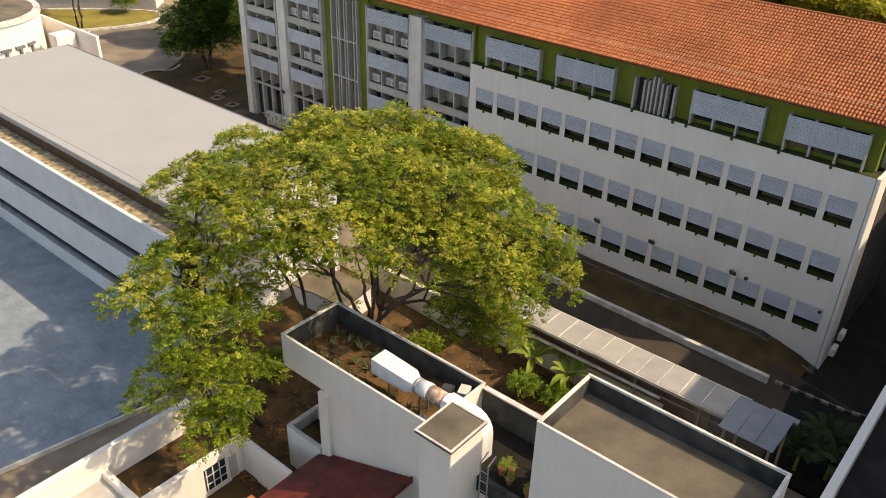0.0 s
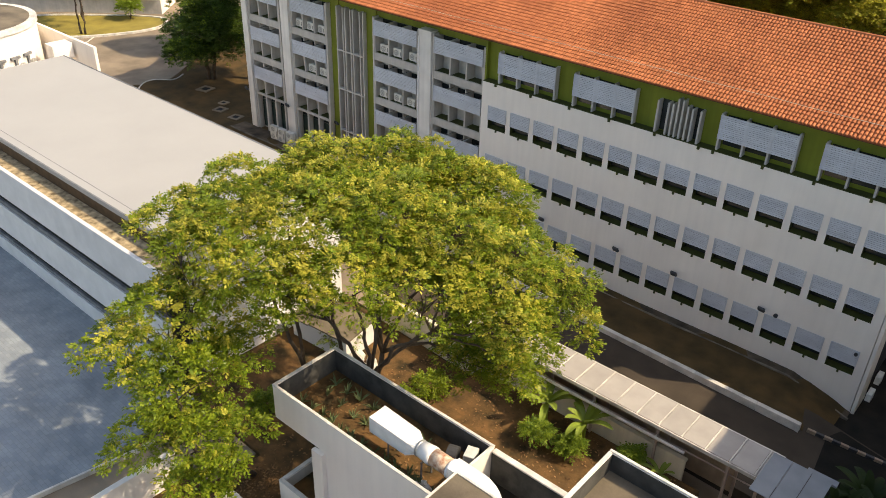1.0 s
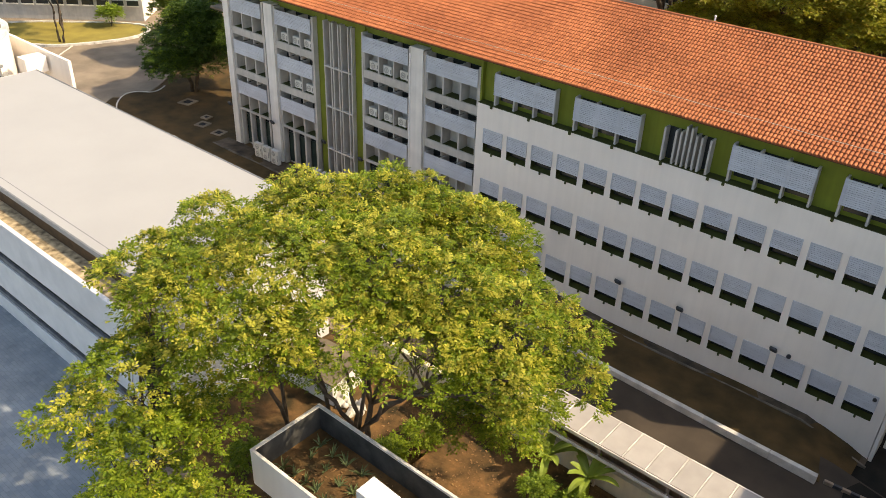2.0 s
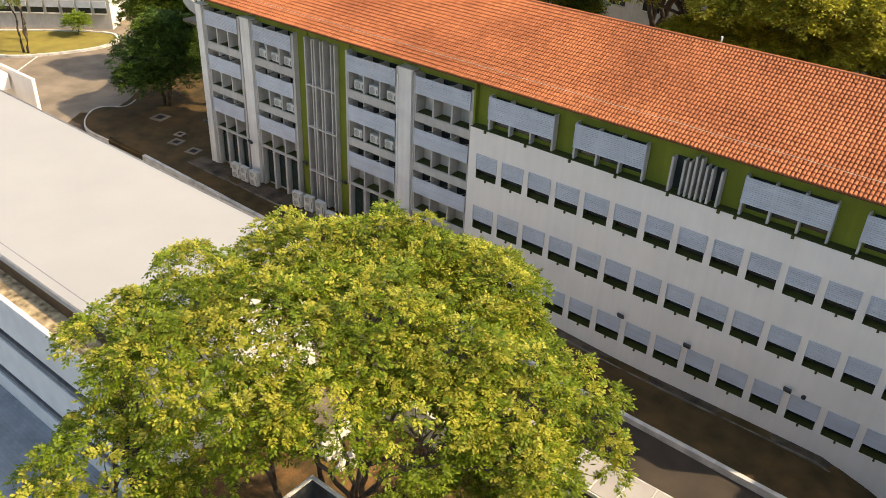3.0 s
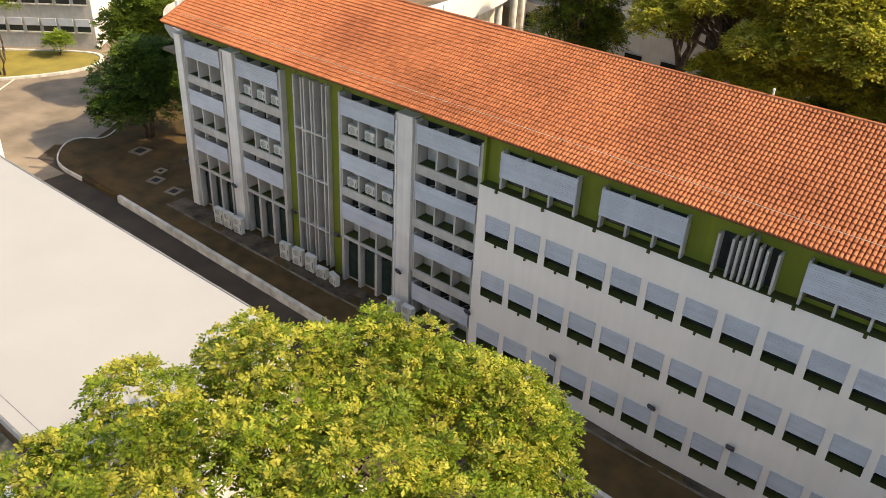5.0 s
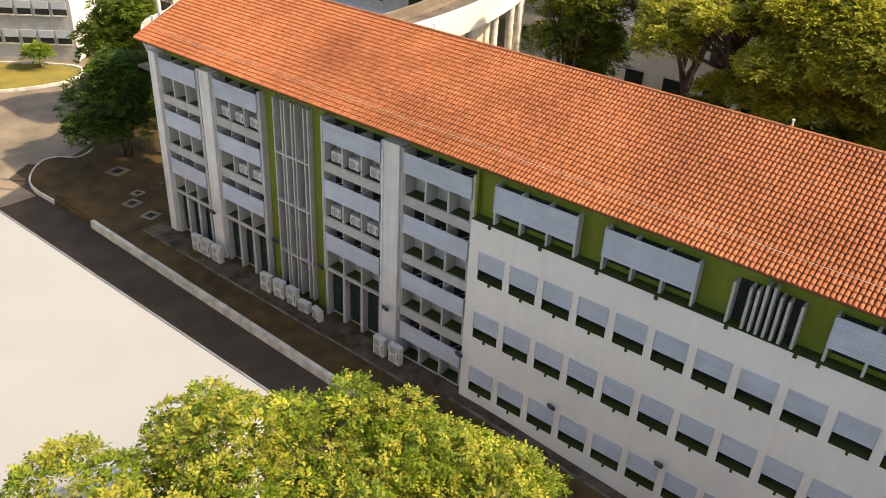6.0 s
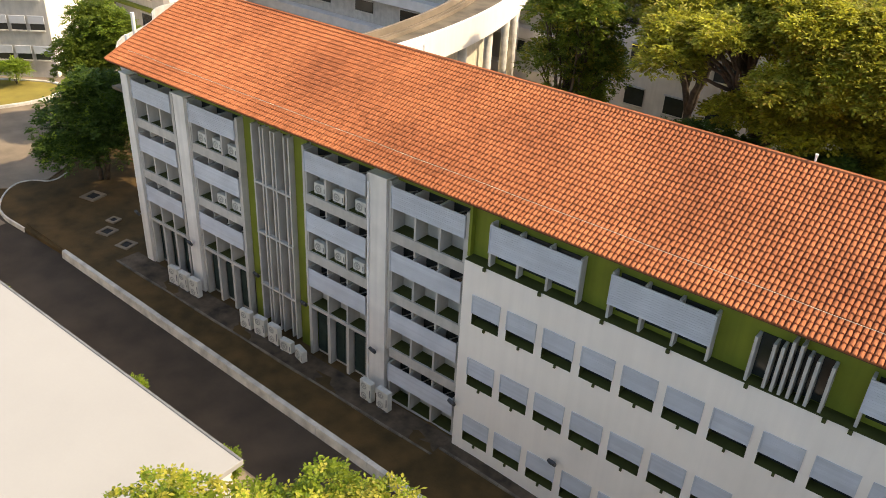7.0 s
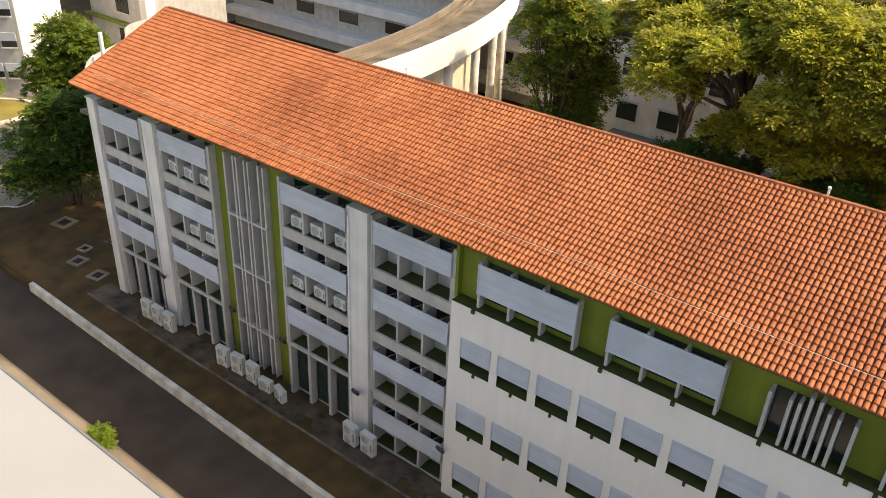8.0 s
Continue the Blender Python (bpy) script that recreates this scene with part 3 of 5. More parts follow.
bpart("middle_band", (-34.3, -0.5, -24.35, -24.153, 0.95, 3.1), M_STEP, hall, "white band", 0.02)
bpart("shade_ledge", (-34.3, -0.5, -24.30, -24.153, 0.25, 0.5), M_GUT, hall)
bpart("lower_band", (-34.3, -0.5, -24.35, -24.153, -1.4, 0.1), M_STEP, hall, "white band", 0.02)


BED = -0.7


def on_ground(name, outline, dz, thick, material, label, category):
    return strip(name, outline, dz, thick, material, label, category)


strip("terrace", [(-60, -24.36), (0.9, -24.36), (1.5, -30.6), (0.5, -36.8), (-0.4, -60), (-60, -60)], 0.0, 0.4, M_TERR, "grey tiled forecourt beside the hall", "pavement", height=lambda x: -0.90)
bpart("terrace_edge", (-0.06, 0.06, -6.2, 6.2, -0.3, 0.06), M_KERB).matrix_basis = pose(1.1, -33.6, -0.95, 0, 0, -9.2)
tagged(bpy.data.objects["terrace_edge"], "low pale edging of the forecourt", "kerb", kind="structure")
on_ground("side_path", [(1.5, -24.4), (6.0, -24.4), (6.0, -60), (-0.4, -60), (0.6, -36.8), (1.6, -30.6)], 0.02, 0.3, M_PAVE, "sandy concrete path between forecourt and annex", "pavement")
on_ground("garden_bed", [(-0.3, -24.2), (-0.3, -12.6), (10.5, -12.55), (10.5, -22.3), (12.0, -25.5), (9.0, -28.5), (6.3, -28.6), (6.3, -24.3)], 0.06, 0.5, M_SOIL, "red-brown bare soil garden bed under the tree", "soil")
strip("raised_bed", [(10.5, -12.42), (23.6, -12.42), (23.6, -22.4), (10.5, -22.4)], 0.0, 2.0, M_SOIL, "raised bed of red-brown soil beside the walkway", "soil", height=lambda x: BED)
def rounded(pts, n=2):
    """The closed outline with its corners cut round."""
    for k in range(n):
        pts = [((a[0] * w + b[0] * (1 - w)), (a[1] * w + b[1] * (1 - w))) for a, b in zip(pts, pts[1:] + pts[:1]) for w in (0.75, 0.25)]
    return pts


court = [(-95, -11.9), (-38.3, -11.9), (-38.3, -3.4), (-42.6, -3.4), (-44.2, -1.0), (-42.4, 1.0), (-44.0, 4.0), (-47.0, 8.0), (-53, 13), (-58, 30), (-95, 30)]
on_ground("court", court, 0.03, 0.3, M_PAVE, "worn concrete forecourt with dark patches", "pavement")
side = [(-27.2, -2.9), (-36.0, -3.1), (-39.6, -3.2), (-41.8, -2.0), (-43.5, -0.2), (-43.3, 1.2), (-41.6, 2.2), (-43.5, 5.0), (-47, 9.0), (-52, 13.5), (-27.2, 13.5)]
side = rounded(side)
on_ground("side_lawn", side, 0.30, 0.5, M_GRASS, "dry brown grass at the building's end", "lawn")
isl = [(-63.8, 1.5), (-61.2, 6.0), (-59.8, 10.5), (-60.6, 13.4), (-63.2, 14.9), (-66.2, 13.2), (-70.3, 9.4), (-75.0, 4.6), (-76.5, 0.0), (-71, -1.0)]
isl = rounded(isl)
on_ground("lawn_island", isl, 0.16, 0.4, M_LAWN, "yellowed sunlit lawn island with a pale kerb", "lawn")


def kerb_path(name, pts, w, h, label):
    """A pale kerb along a bent line."""
    k = thing(name, (0, 0, 0), label, "kerb", kind="structure")
    for a, b in zip(pts, pts[1:]):
        a, b = Vector((*a, 0)), Vector((*b, 0))
        d = b - a
        bm = bmesh.new()
        c = (a + b) / 2
        obox(bm, Matrix.Translation((c.x, c.y, gz(c.x) + h / 2 - 0.05)) @ Matrix.Rotation(math.atan2(d.y, d.x), 4, "Z"), d.length - 0.02, w, h + 0.1)
        part("kerb_stone", bm, M_KERB, k)


kerb_path("lawn_kerb", isl + isl[:1], 0.35, 0.28, "pale concrete kerb round the lawn island")
kerb_path("grass_kerb", [p for p in side if p[0] < -35.0 and p[1] < 4.6], 0.12, 0.36, "thin pale kerb round the grass")
kerb_path("road_kerb", [(-57.0, -2.0), (-58.6, 0.2), (-60.4, 2.4), (-62.8, 5.4), (-64.6, 6.4)], 0.12, 0.10, "thin pale kerb line in the forecourt")


def manhole(x, y, s, a):
    m = thing("manhole", pose(x, y, gz(x) + (0.31 if x < -36.5 else 0.42), 0, 0, a), "square concrete manhole frame in the grass", "manhole", "manholes in the grass")
    for k in range(4):
        bm = bmesh.new()
        obox(bm, pose(0, 0, 0, 0, 0, 90 * k) @ pose(0, s * 0.4, 0.03), s if k % 2 else s * 0.595, s * 0.2, 0.12)
        part("rim", bm, M_PAVE, m)
    bpart("cover", (-s * 0.3, s * 0.3, -s * 0.3, s * 0.3, -0.02, 0.03), M_DARK, m, "dark sunken cover")


for x, y, s in ((-37.3, 2.9, 1.4), (-31.4, 0.45, 1.1), (-28.8, 0.3, 1.1), (-32.6, 1.7, 0.8)):
    manhole(x, y, s, 12)

# drum and parapet beyond the hall
drum = thing("round_stair_tower", (-42.0, -16.2, -2), "round white tower with a flat brown roof", "tower")
bm = bmesh.new()
tube(bm, [(0, 0, 0), (0, 0, 10.6)], 5.6, 40, caps=False)
part("drum_wall", bm, M_WHITE, drum, smooth=True)
bm = bmesh.new()
tube(bm, [(0, 0, 10.55), (0, 0, 10.9)], 5.75, 40)
part("rim", bm, M_KERB, drum)
bm = bmesh.new()
tube(bm, [(0, 0, 10.86), (0, 0, 10.93)], 5.2, 40)
part("roof", bm, M_SLAB, drum, "weathered brown flat roof")
for k in range(5):
    a = radians(-24 + 13 * k)
    p = Vector((5.66 * math.cos(a), 5.66 * math.sin(a), 7.9))
    bm = bmesh.new()
    obox(bm, Matrix.Translation(p) @ Matrix.Rotation(a, 4, "Z"), 0.25, 0.2, 1.3)
    obox(bm, Matrix.Translation(p + Vector((0, 0, 0.75))) @ Matrix.Rotation(a, 4, "Z"), 0.25, 0.85, 0.2)
    part("vent_pipe", bm, M_GUT, drum, "dark T-shaped vent pipe")
    a += radians(6.2)
    c, d = Vector((5.6 * math.cos(a), 5.6 * math.sin(a), 7.75)), Vector((math.cos(a), math.sin(a), 0))
    bm = bmesh.new()
    tube(bm, [c, c + d * 0.16], 0.36, 16)
    tube(bm, [c + d * 0.162, c + d * 0.2], 0.14, 10)
    part("wall_fan", bm, M_ACF, drum, "round grey wall fan")
bm = bmesh.new()
box(bm, -43.5, -32.4, -10.1, -9.85, -1.1, 7.45)
box(bm, -36.9, -35.6, -12.0, -10.3, 6.0, 7.2)
par = part("parapet_wall", bm, M_WHITE)
tagged(par, "plain white sunlit screen wall beyond the hall", "wall", kind="structure")

# ---- service block in the foreground ----
svc = thing("service_block", (0, 0, 0), "white rendered service block with a planted roof trough", "building")


def trough(x0, x1, y0, y1, z0, z1, zf, parent, t=0.12, soil=M_SOIL, inner=M_DARK_MOTTLE, outer=M_WHITE):
    """Open box: white outside, inner shade put into a darker lining, with a coping and a filled floor."""
    for dims in ((x0, x1, y0, y0 + t), (x0, x1, y1 - t, y1), (x0, x0 + t, y0 + t, y1 - t), (x1 - t, x1, y0 + t, y1 - t)):
        bpart("trough_wall", (*dims, z0, z1), outer, parent)
    i = 0.004
    # thin linings whose darker colour stands for the shade inside
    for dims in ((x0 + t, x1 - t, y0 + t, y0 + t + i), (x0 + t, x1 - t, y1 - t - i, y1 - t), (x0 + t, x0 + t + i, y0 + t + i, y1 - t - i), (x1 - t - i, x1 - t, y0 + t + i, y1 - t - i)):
        bpart("shade_lining", (*dims, zf - 0.1, z1 - 0.02), inner, parent, "inner face, its shade put into a darker colour")
    for dims in ((x0 - 0.02, x1 + 0.02, y0 - 0.02, y0 + t - 0.01), (x0 - 0.02, x1 + 0.02, y1 - t + 0.01, y1 + 0.02), (x0 - 0.02, x0 + t - 0.01, y0 + t - 0.008, y1 - t + 0.008), (x1 - t + 0.01, x1 + 0.02, y0 + t - 0.008, y1 - t + 0.008)):
        bpart("coping", (*dims, z1 + 0.002, z1 + 0.055), M_KERB, parent, "pale worn coping", 0.015)
    bpart("bed", (x0 + t + 0.005, x1 - t - 0.005, y0 + t + 0.005, y1 - t - 0.005, zf - 0.3, zf), soil, parent, "bed of the trough")


trough(10.1, 18.85, -25.85, -22.45, 4.55, 6.25, 5.15, svc)
bpart("front_wall", (12.75, 19.4, -25.84, -25.5, -1.6, 4.547), M_WHITE, svc, "white rendered front wall")
bpart("core", (12.9, 23.7, -25.45, -22.7, -1.6, 4.54), M_WHITE, svc)
bpart("corner_column", (12.55, 13.15, -26.05, -25.845, -1.6, 4.5), M_WHITE, svc)
bpart("tower_wall", (19.5, 20.95, -27.25, -25.45, -1.6, 7.38), M_WHITE, svc, "white rendered shaft")
bpart("tower_slab", (19.36, 21.08, -27.4, -25.3, 7.383, 7.5), M_SLAB, svc, "screeded cover slab", 0.02)
for dims in ((19.36, 21.08, -27.4, -27.32), (19.36, 21.08, -25.38, -25.3), (19.36, 19.44, -27.318, -25.382), (21.0, 21.08, -27.318, -25.382)):
    bpart("slab_edge", (*dims, 7.502, 7.54), M_KERB, svc, "pale slab edge")
bpart("rear_wall", (18.86, 23.75, -22.62, -22.45, -1.6, 6.1), M_DARK_MOTTLE, svc, "dark mottled wall with a pale coping")
bpart("coping", (18.9, 23.75, -22.66, -22.42, 6.103, 6.17), M_KERB, svc)
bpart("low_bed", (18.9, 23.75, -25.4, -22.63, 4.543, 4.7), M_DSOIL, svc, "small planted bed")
bpart("bed_kerb", (20.98, 23.75, -25.62, -25.41, 4.2, 4.95), M_DARK_MOTTLE, svc)
bm = bmesh.new()
for x in (21.2, 21.55):
    tube(bm, [(x, -25.75, -1.6), (x, -25.75, 5.9), (x, -25.3, 6.1)], 0.035, 6)
for k in range(14):
    tube(bm, [(21.2, -25.75, -1.0 + 0.5 * k), (21.55, -25.75, -1.0 + 0.5 * k)], 0.02, 5)
tagged(part("wall_ladder", bm, M_STEEL), "thin grey steel ladder on the shaft wall", "ladder")

tank = thing("roof_tank", (0, 0, 0), "tall white block with an open walled roof", "building")
trough(23.8, 30.8, -26.5, -23.3, -1.8, 10.0, 9.3, tank, 0.11, M_SLAB, M_DARK_MOTTLE, M_WHITE)

# low box beside the column
trough(10.2, 12.5, -26.1, -24.2, -1.4, 1.1, 0.5, thing("low_planter", (0, 0, 0), "low white planter box with rubble", "planter"), 0.2, M_SOIL, M_GREY, M_WHITE)

# annex with a sunken bed
annex = thing("annex", (0, 0, 0), "low white annex with a soil bed on top", "building")
bpart("rear_wall", (6.0, 6.3, -46.0, -28.6, -1.4, 2.0), M_WHITE, annex, "white rendered wall, dappled with light", 0.02)
bpart("bed", (6.303, 8.5, -33.0, -28.2, -1.4, 0.3), M_SOIL, annex, "bed of dark soil")
bpart("bed_end", (6.303, 8.8, -33.3, -33.003, -1.6, 0.95), M_WHITE, annex, bevel=0.02)
bpart("roof", (6.303, 8.8, -46.0, -33.303, -1.6, 0.6), M_GREY, annex)
bpart("front_wall", (8.503, 8.8, -33.0, -27.6, -2.6, 0.62), M_WHITE, annex, "white rendered wall with a barred window", 0.02)
bpart("return_wall", (8.803, 12.2, -27.75, -27.5, -2.6, 0.6), M_WHITE, annex, "white garden wall", 0.02)
win = bpart("window", (8.80, 8.83, -29.9, -28.7, -1.2, 0.1), M_GLASS, annex, "dark window with white bars")
for k in range(4):
    bpart("bar", (8.84, 8.87, -29.85 + 0.36 * k, -29.80 + 0.36 * k, -1.2, 0.1), M_DUCT, win)
for z in (-0.8, -0.3):
    bpart("bar", (8.872, 8.89, -29.9, -28.7, z, z + 0.04), M_DUCT, win)
bpart("shutter", (8.80, 8.85, -28.55, -28.15, -1.3, 0.0), M_GREY, annex)


def red_roof():
    """Old dark red roof of ridged sheets, rising along +x against the service block."""
    r = thing("red_roof_shed", (0, 0, 0), "low shed with an old dark red ridged roof", "shed")
    bpart("shed_wall", (12.8, 17.7, -33.5, -25.9, -2.4, 0.75), M_WHITE, r)

    def z(x):
        return 0.95 + 0.40 * (x - 13.0)

    for k in range(16):
        x0 = 12.4 + 0.345 * k
        bm = bmesh.new()
        sheet(bm, [[(x0, y, z(x0) + 0.05), (x0 + 0.34, y, z(x0 + 0.34) - 0.02), (x0 + 0.34, y, z(x0 + 0.34) - 0.1), (x0, y, z(x0) - 0.05)] for y in (-34.0, -30.0, -25.9)])
        part("roof_course", bm, M_RED, r)
    bm = bmesh.new()
    tube(bm, [(14.2, -34.0, z(14.2) + 0.06), (15.2, -28.4, z(15.2) + 0.08), (17.9, -28.0, z(17.9) + 0.06)], 0.07, 6)
    part("hip_ridge", bm, M_RED, r)
    bpart("verge", (17.9, 17.98, -34.0, -25.9, 2.7, 3.02), M_RED, r)
    for k in range(12):
        bpart("eave_tile", (12.0, 12.4, -33.2 + 0.3 * k, -32.94 + 0.3 * k, 0.58, 0.72), M_TILE, r, "orange eave tile")


red_roof()


def duct():
    """Rooftop air duct: square hood, collars, rusted length, square box and bend."""
    d = thing("air_duct", (0, 0, 0), "white sheet-metal air duct with a rusted length", "duct")

    def ring(x, y, z, w, h, n=16, square=0.0):
        out = []
        for k in range(n):
            a = 2 * math.pi * k / n
            c, s = math.cos(a), math.sin(a)
            m = max(abs(c), abs(s))
            q = (1 - square) + square / m
            out.append((x, y + w / 2 * c * q, z + h / 2 * s * q))
        return out

    def loft(name, rings, material, label="", round_=False):
        bm = bmesh.new()
        vs = [[bm.verts.new(p) for p in r] for r in rings]
        for a, b in zip(vs, vs[1:]):
            for k in range(len(a)):
                bm.faces.new((a[k], a[(k + 1) % len(a)], b[(k + 1) % len(b)], b[k]))
        bm.faces.new(vs[0][::-1])
        bm.faces.new(vs[-1])
        ob = part(name, bm, material, d, label)
        for p in ob.data.polygons:
            p.use_smooth = round_ and len(p.vertices) == 4
        return ob

    y, z = -24.5, 6.40
    loft("hood", [ring(14.75, y, z + 0.05, 0.86, 0.74, square=1), ring(16.6, y, z, 0.80, 0.66, square=1)], M_DUCT, "square white hood")
    loft("reducer", [ring(16.6, y, z, 0.80, 0.66, square=1), ring(16.95, y, z, 0.6, 0.6)], M_DUCT)
    loft("collar", [ring(16.95, y, z, 0.68, 0.68), ring(17.05, y, z, 0.68, 0.68)], M_STEEL, round_=True)
    loft("drum", [ring(17.05, y, z, 0.64, 0.64), ring(17.5, y, z, 0.74, 0.74), ring(17.65, y, z, 0.74, 0.74)], M_DUCT, round_=True)
    loft("rusted_length", [ring(17.65, y, z, 0.68, 0.68), ring(18.45, y, z, 0.68, 0.68)], M_RUST, "rust-stained round length", round_=True)
    loft("collar", [ring(18.45, y, z, 0.76, 0.76), ring(18.55, y, z, 0.76, 0.76)], M_DUCT, round_=True)
    loft("box_length", [ring(18.55, y, z, 0.66, 0.66, square=1), ring(19.7, y, z, 0.66, 0.66, square=1)], M_DUCT, "square white length")
    bend = []
    for k in range(6):
        a = radians(90 * k / 5)
        cx, cz = 19.7, z - 0.55
        px, pz = cx + 0.55 * math.sin(a), cz + 0.55 * math.cos(a)
        base = ring(0, y, 0, 0.66, 0.66, square=1)
        bend.append([(px + q[2] * math.sin(a), q[1], pz + q[2] * math.cos(a)) for q in base])
    bend.append([(p[0], p[1], p[2] - 1.2) for p in bend[-1]])
    loft("bend", bend, M_DUCT, "white bend turning down")
    for x in (15.6, 17.3, 18.9):
        bm = bmesh.new()
        for dy in (-0.28, 0.28):
            box(bm, x - 0.025, x + 0.025, y + dy - 0.025, y + dy + 0.025, 5.15, z - 0.36)
        box(bm, x - 0.03, x + 0.03, y - 0.32, y + 0.32, z - 0.36, z - 0.31)
        part("support", bm, M_GUT, d, "slim dark trestle")


duct()
fan = thing("roof_fan", pose(17.55, -23.3, 5.15, 0, 0, 20), "dark round fan unit on the planted roof", "fan")
bm = bmesh.new()
tube(bm, [(-0.2, 0, 0.4), (0.2, 0, 0.4)], 0.38, 16)
part("housing", bm, M_ACD, fan)
bpart("foot", (-0.2, 0.2, -0.3, 0.3, 0.0, 0.1), M_STEEL, fan)
bpart("side_box", (0.5, 0.95, -0.3, 0.3, 0.0, 0.85), M_AC, fan, "cream metal box", 0.02)


def rubble(name, cx, cy, cz, n, sx, sy, seed, material, label, size=1.0):
    """A small heap of stones, each its own piece."""
    r = random.Random(seed)
    h = thing(name, (cx, cy, cz), label, "rubble")
    for k in range(n):
        bm = bmesh.new()
        bmesh.ops.create_icosphere(bm, subdivisions=1, radius=r.uniform(0.10, 0.22) * size)
        for v in bm.verts:
            v.co = Vector((v.co.x * 1.3, v.co.y, v.co.z * 0.7)) * r.uniform(0.75, 1.15)
        part("stone", bm, material, h, at=pose(r.uniform(-sx, sx), r.uniform(-sy, sy), r.uniform(0.05, 0.2), r.uniform(0, 90), r.uniform(0, 90), 0))


rubble("rubble_heap", 17.4, -25.2, 5.15, 9, 0.6, 0.3, 3, M_KERB, "small heap of broken masonry under the duct")


def flower_pot(x, y, z, r, h, seed):
    """A tapered clay pot with a rim, soil and a small plant."""
    p = thing("flower_pot", (x, y, z), "small clay flower pot with a green plant", "pot", "clay pots in the roof bed")
    bm = bmesh.new()
    tube(bm, [(0, 0, 0), (0, 0, h * 0.8)], [r * 0.65, r * 0.92], 12)
    part("body", bm, M_CLAY, p)
    bm = bmesh.new()
    tube(bm, [(0, 0, h * 0.8 + 0.002), (0, 0, h)], r, 12)
    part("rim", bm, M_CLAY, p)
    cloud_part("plant", leaf_cloud([(0, 0, h + r * 0.6, r * 0.7)], 40, 0.12, seed, 5, 0.9, 0.4, 0.4, 1), M_LEAF4, p)


POTS = ((21.5, -24.75, 0.17, 0.34), (21.75, -24.45, 0.14, 0.28), (22.0, -24.95, 0.16, 0.30), (22.9, -25.0, 0.2, 0.36), (21.4, -24.3, 0.13, 0.3))


# ---- covered walkway ----
def walkway():
    w = thing("covered_walkway", (0, 0, 0), "covered walkway with pale sheet panels on posts", "walkway")
    x, k = 9.6, 0
    while x < 26.2:
        bm = bmesh.new()
        box(bm, x + 0.055, x + 1.095, -12.60, -10.68, 1.97, 2.0)
        part("roof_panel", bm, M_CANOPY, w)
        bpart("rafter", (x - 0.03, x + 0.03, -12.62, -10.66, 1.90, 2.03), M_KERB, w)
        x += 1.15
        k += 1
        if k % 3 == 1:
            for y in (-12.52, -10.85):
                bpart("post", (x - 0.06, x + 0.06, y - 0.06, y + 0.06, gz(x) - 0.1, 1.9), M_PINK, w, "slim pale post")
    for y in (-12.69, -10.65):
        bpart("edge_beam", (9.5, 26.3, y, y + 0.06, 1.80, 1.99), M_KERB, w, "pale edge beam")
    bpart("back_board", (9.5, 24.4, -10.585, -10.55, -1.6, 1.79), M_TAN, w, "tan boarded back wall")
    bpart("rail", (9.5, 26.3, -12.56, -12.50, 1.22, 1.27), M_PINK, w)
    # added rail, set out into the sun to give the coping's bright line
    bpart("added_rail", (9.5, 22.6, -12.86, -12.74, 1.30, 1.40), M_KERB, w, "pale rail added in the sun for the bright coping line")
    for j in range(4):
        bpart("rail_bracket", (10.72 + 3.45 * j, 10.78 + 3.45 * j, -12.74, -12.57, 1.31, 1.37), M_KERB, w)
    # end panels take the darker sheet, with shade put into its colour
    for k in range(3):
        bpart("roof_panel", (25.85 + 0.86 * k, 26.68 + 0.86 * k, -13.65, -10.85, 2.12, 2.15), M_SHEET_SHADED, w)
    bpart("gutter_box", (27.3, 28.6, -11.0, -10.65, 2.0, 2.115), M_SHEET_SHADED, w)
    for x in (26.1, 28.2):
        for y in (-13.4, -11.0):
            bpart("post", (x - 0.06, x + 0.06, y - 0.06, y + 0.06, gz(x) - 0.1, 2.11), M_PINK, w)
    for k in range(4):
        bpart("roof_panel", (29.3 + 0.9 * k, 30.17 + 0.9 * k, -20.0, -16.6, 2.0, 2.03), M_SHEET_SHADED, w)
    for x in (29.5, 32.6):
        for y in (-19.7, -16.9):
            bpart("post", (x - 0.06, x + 0.06, y - 0.06, y + 0.06, gz(x) - 0.1, 1.99), M_PINK, w)


walkway()
bm = bmesh.new()
box(bm, 2.0, 22.6, -12.36, -12.18, -2.6, 0.45)
box(bm, 1.96, 22.64, -12.40, -12.14, 0.453, 0.55)
tagged(part("garden_wall", bm, M_CREAM), "cream garden wall with a pale coping beside the walkway", "wall", kind="structure")
on_ground("walkway_floor", [(2, -11.88), (30, -11.88), (30, -10.45), (2, -10.45)], 0.05, 0.2, M_PAVE, "concrete walkway floor", "pavement")
# both patches are near black to carry the deep shade found there
on_ground("shaded_soil", [(26.3, -2.5), (36.4, -2.5), (36.4, 26), (26.3, 26)], 0.03, 0.3, M_DSOIL, "soil beside the end wall, its deep shade put into the colour", "soil")
strip("shaded_verge", [(27.4, -10.4), (29.5, -10.4), (31.25, -10.4), (31.25, -2.55), (29.5, -2.55), (27.0, -2.55), (26.6, -3.6)], 0.03, 0.3, M_DSOIL, "soil beyond the striped kerb, its shade put into the colour", "soil", height=rz)
# striped kerb by the road's end
sk = thing("striped_kerb", (0, 0, 0), "black and pale striped low kerb at the road's end", "kerb", kind="structure")
for k in range(13):
    x = 25.9 + 0.40 * k
    bm = bmesh.new()
    obox(bm, pose(x, -4.0 + 0.122 * k, rz(x) + 0.08, 0, 10.6 if x < 29.6 else 0, 17), 0.43, 0.16, 0.22)
    part("kerb_stone", bm, M_ACD if k % 2 else M_TAN, sk)

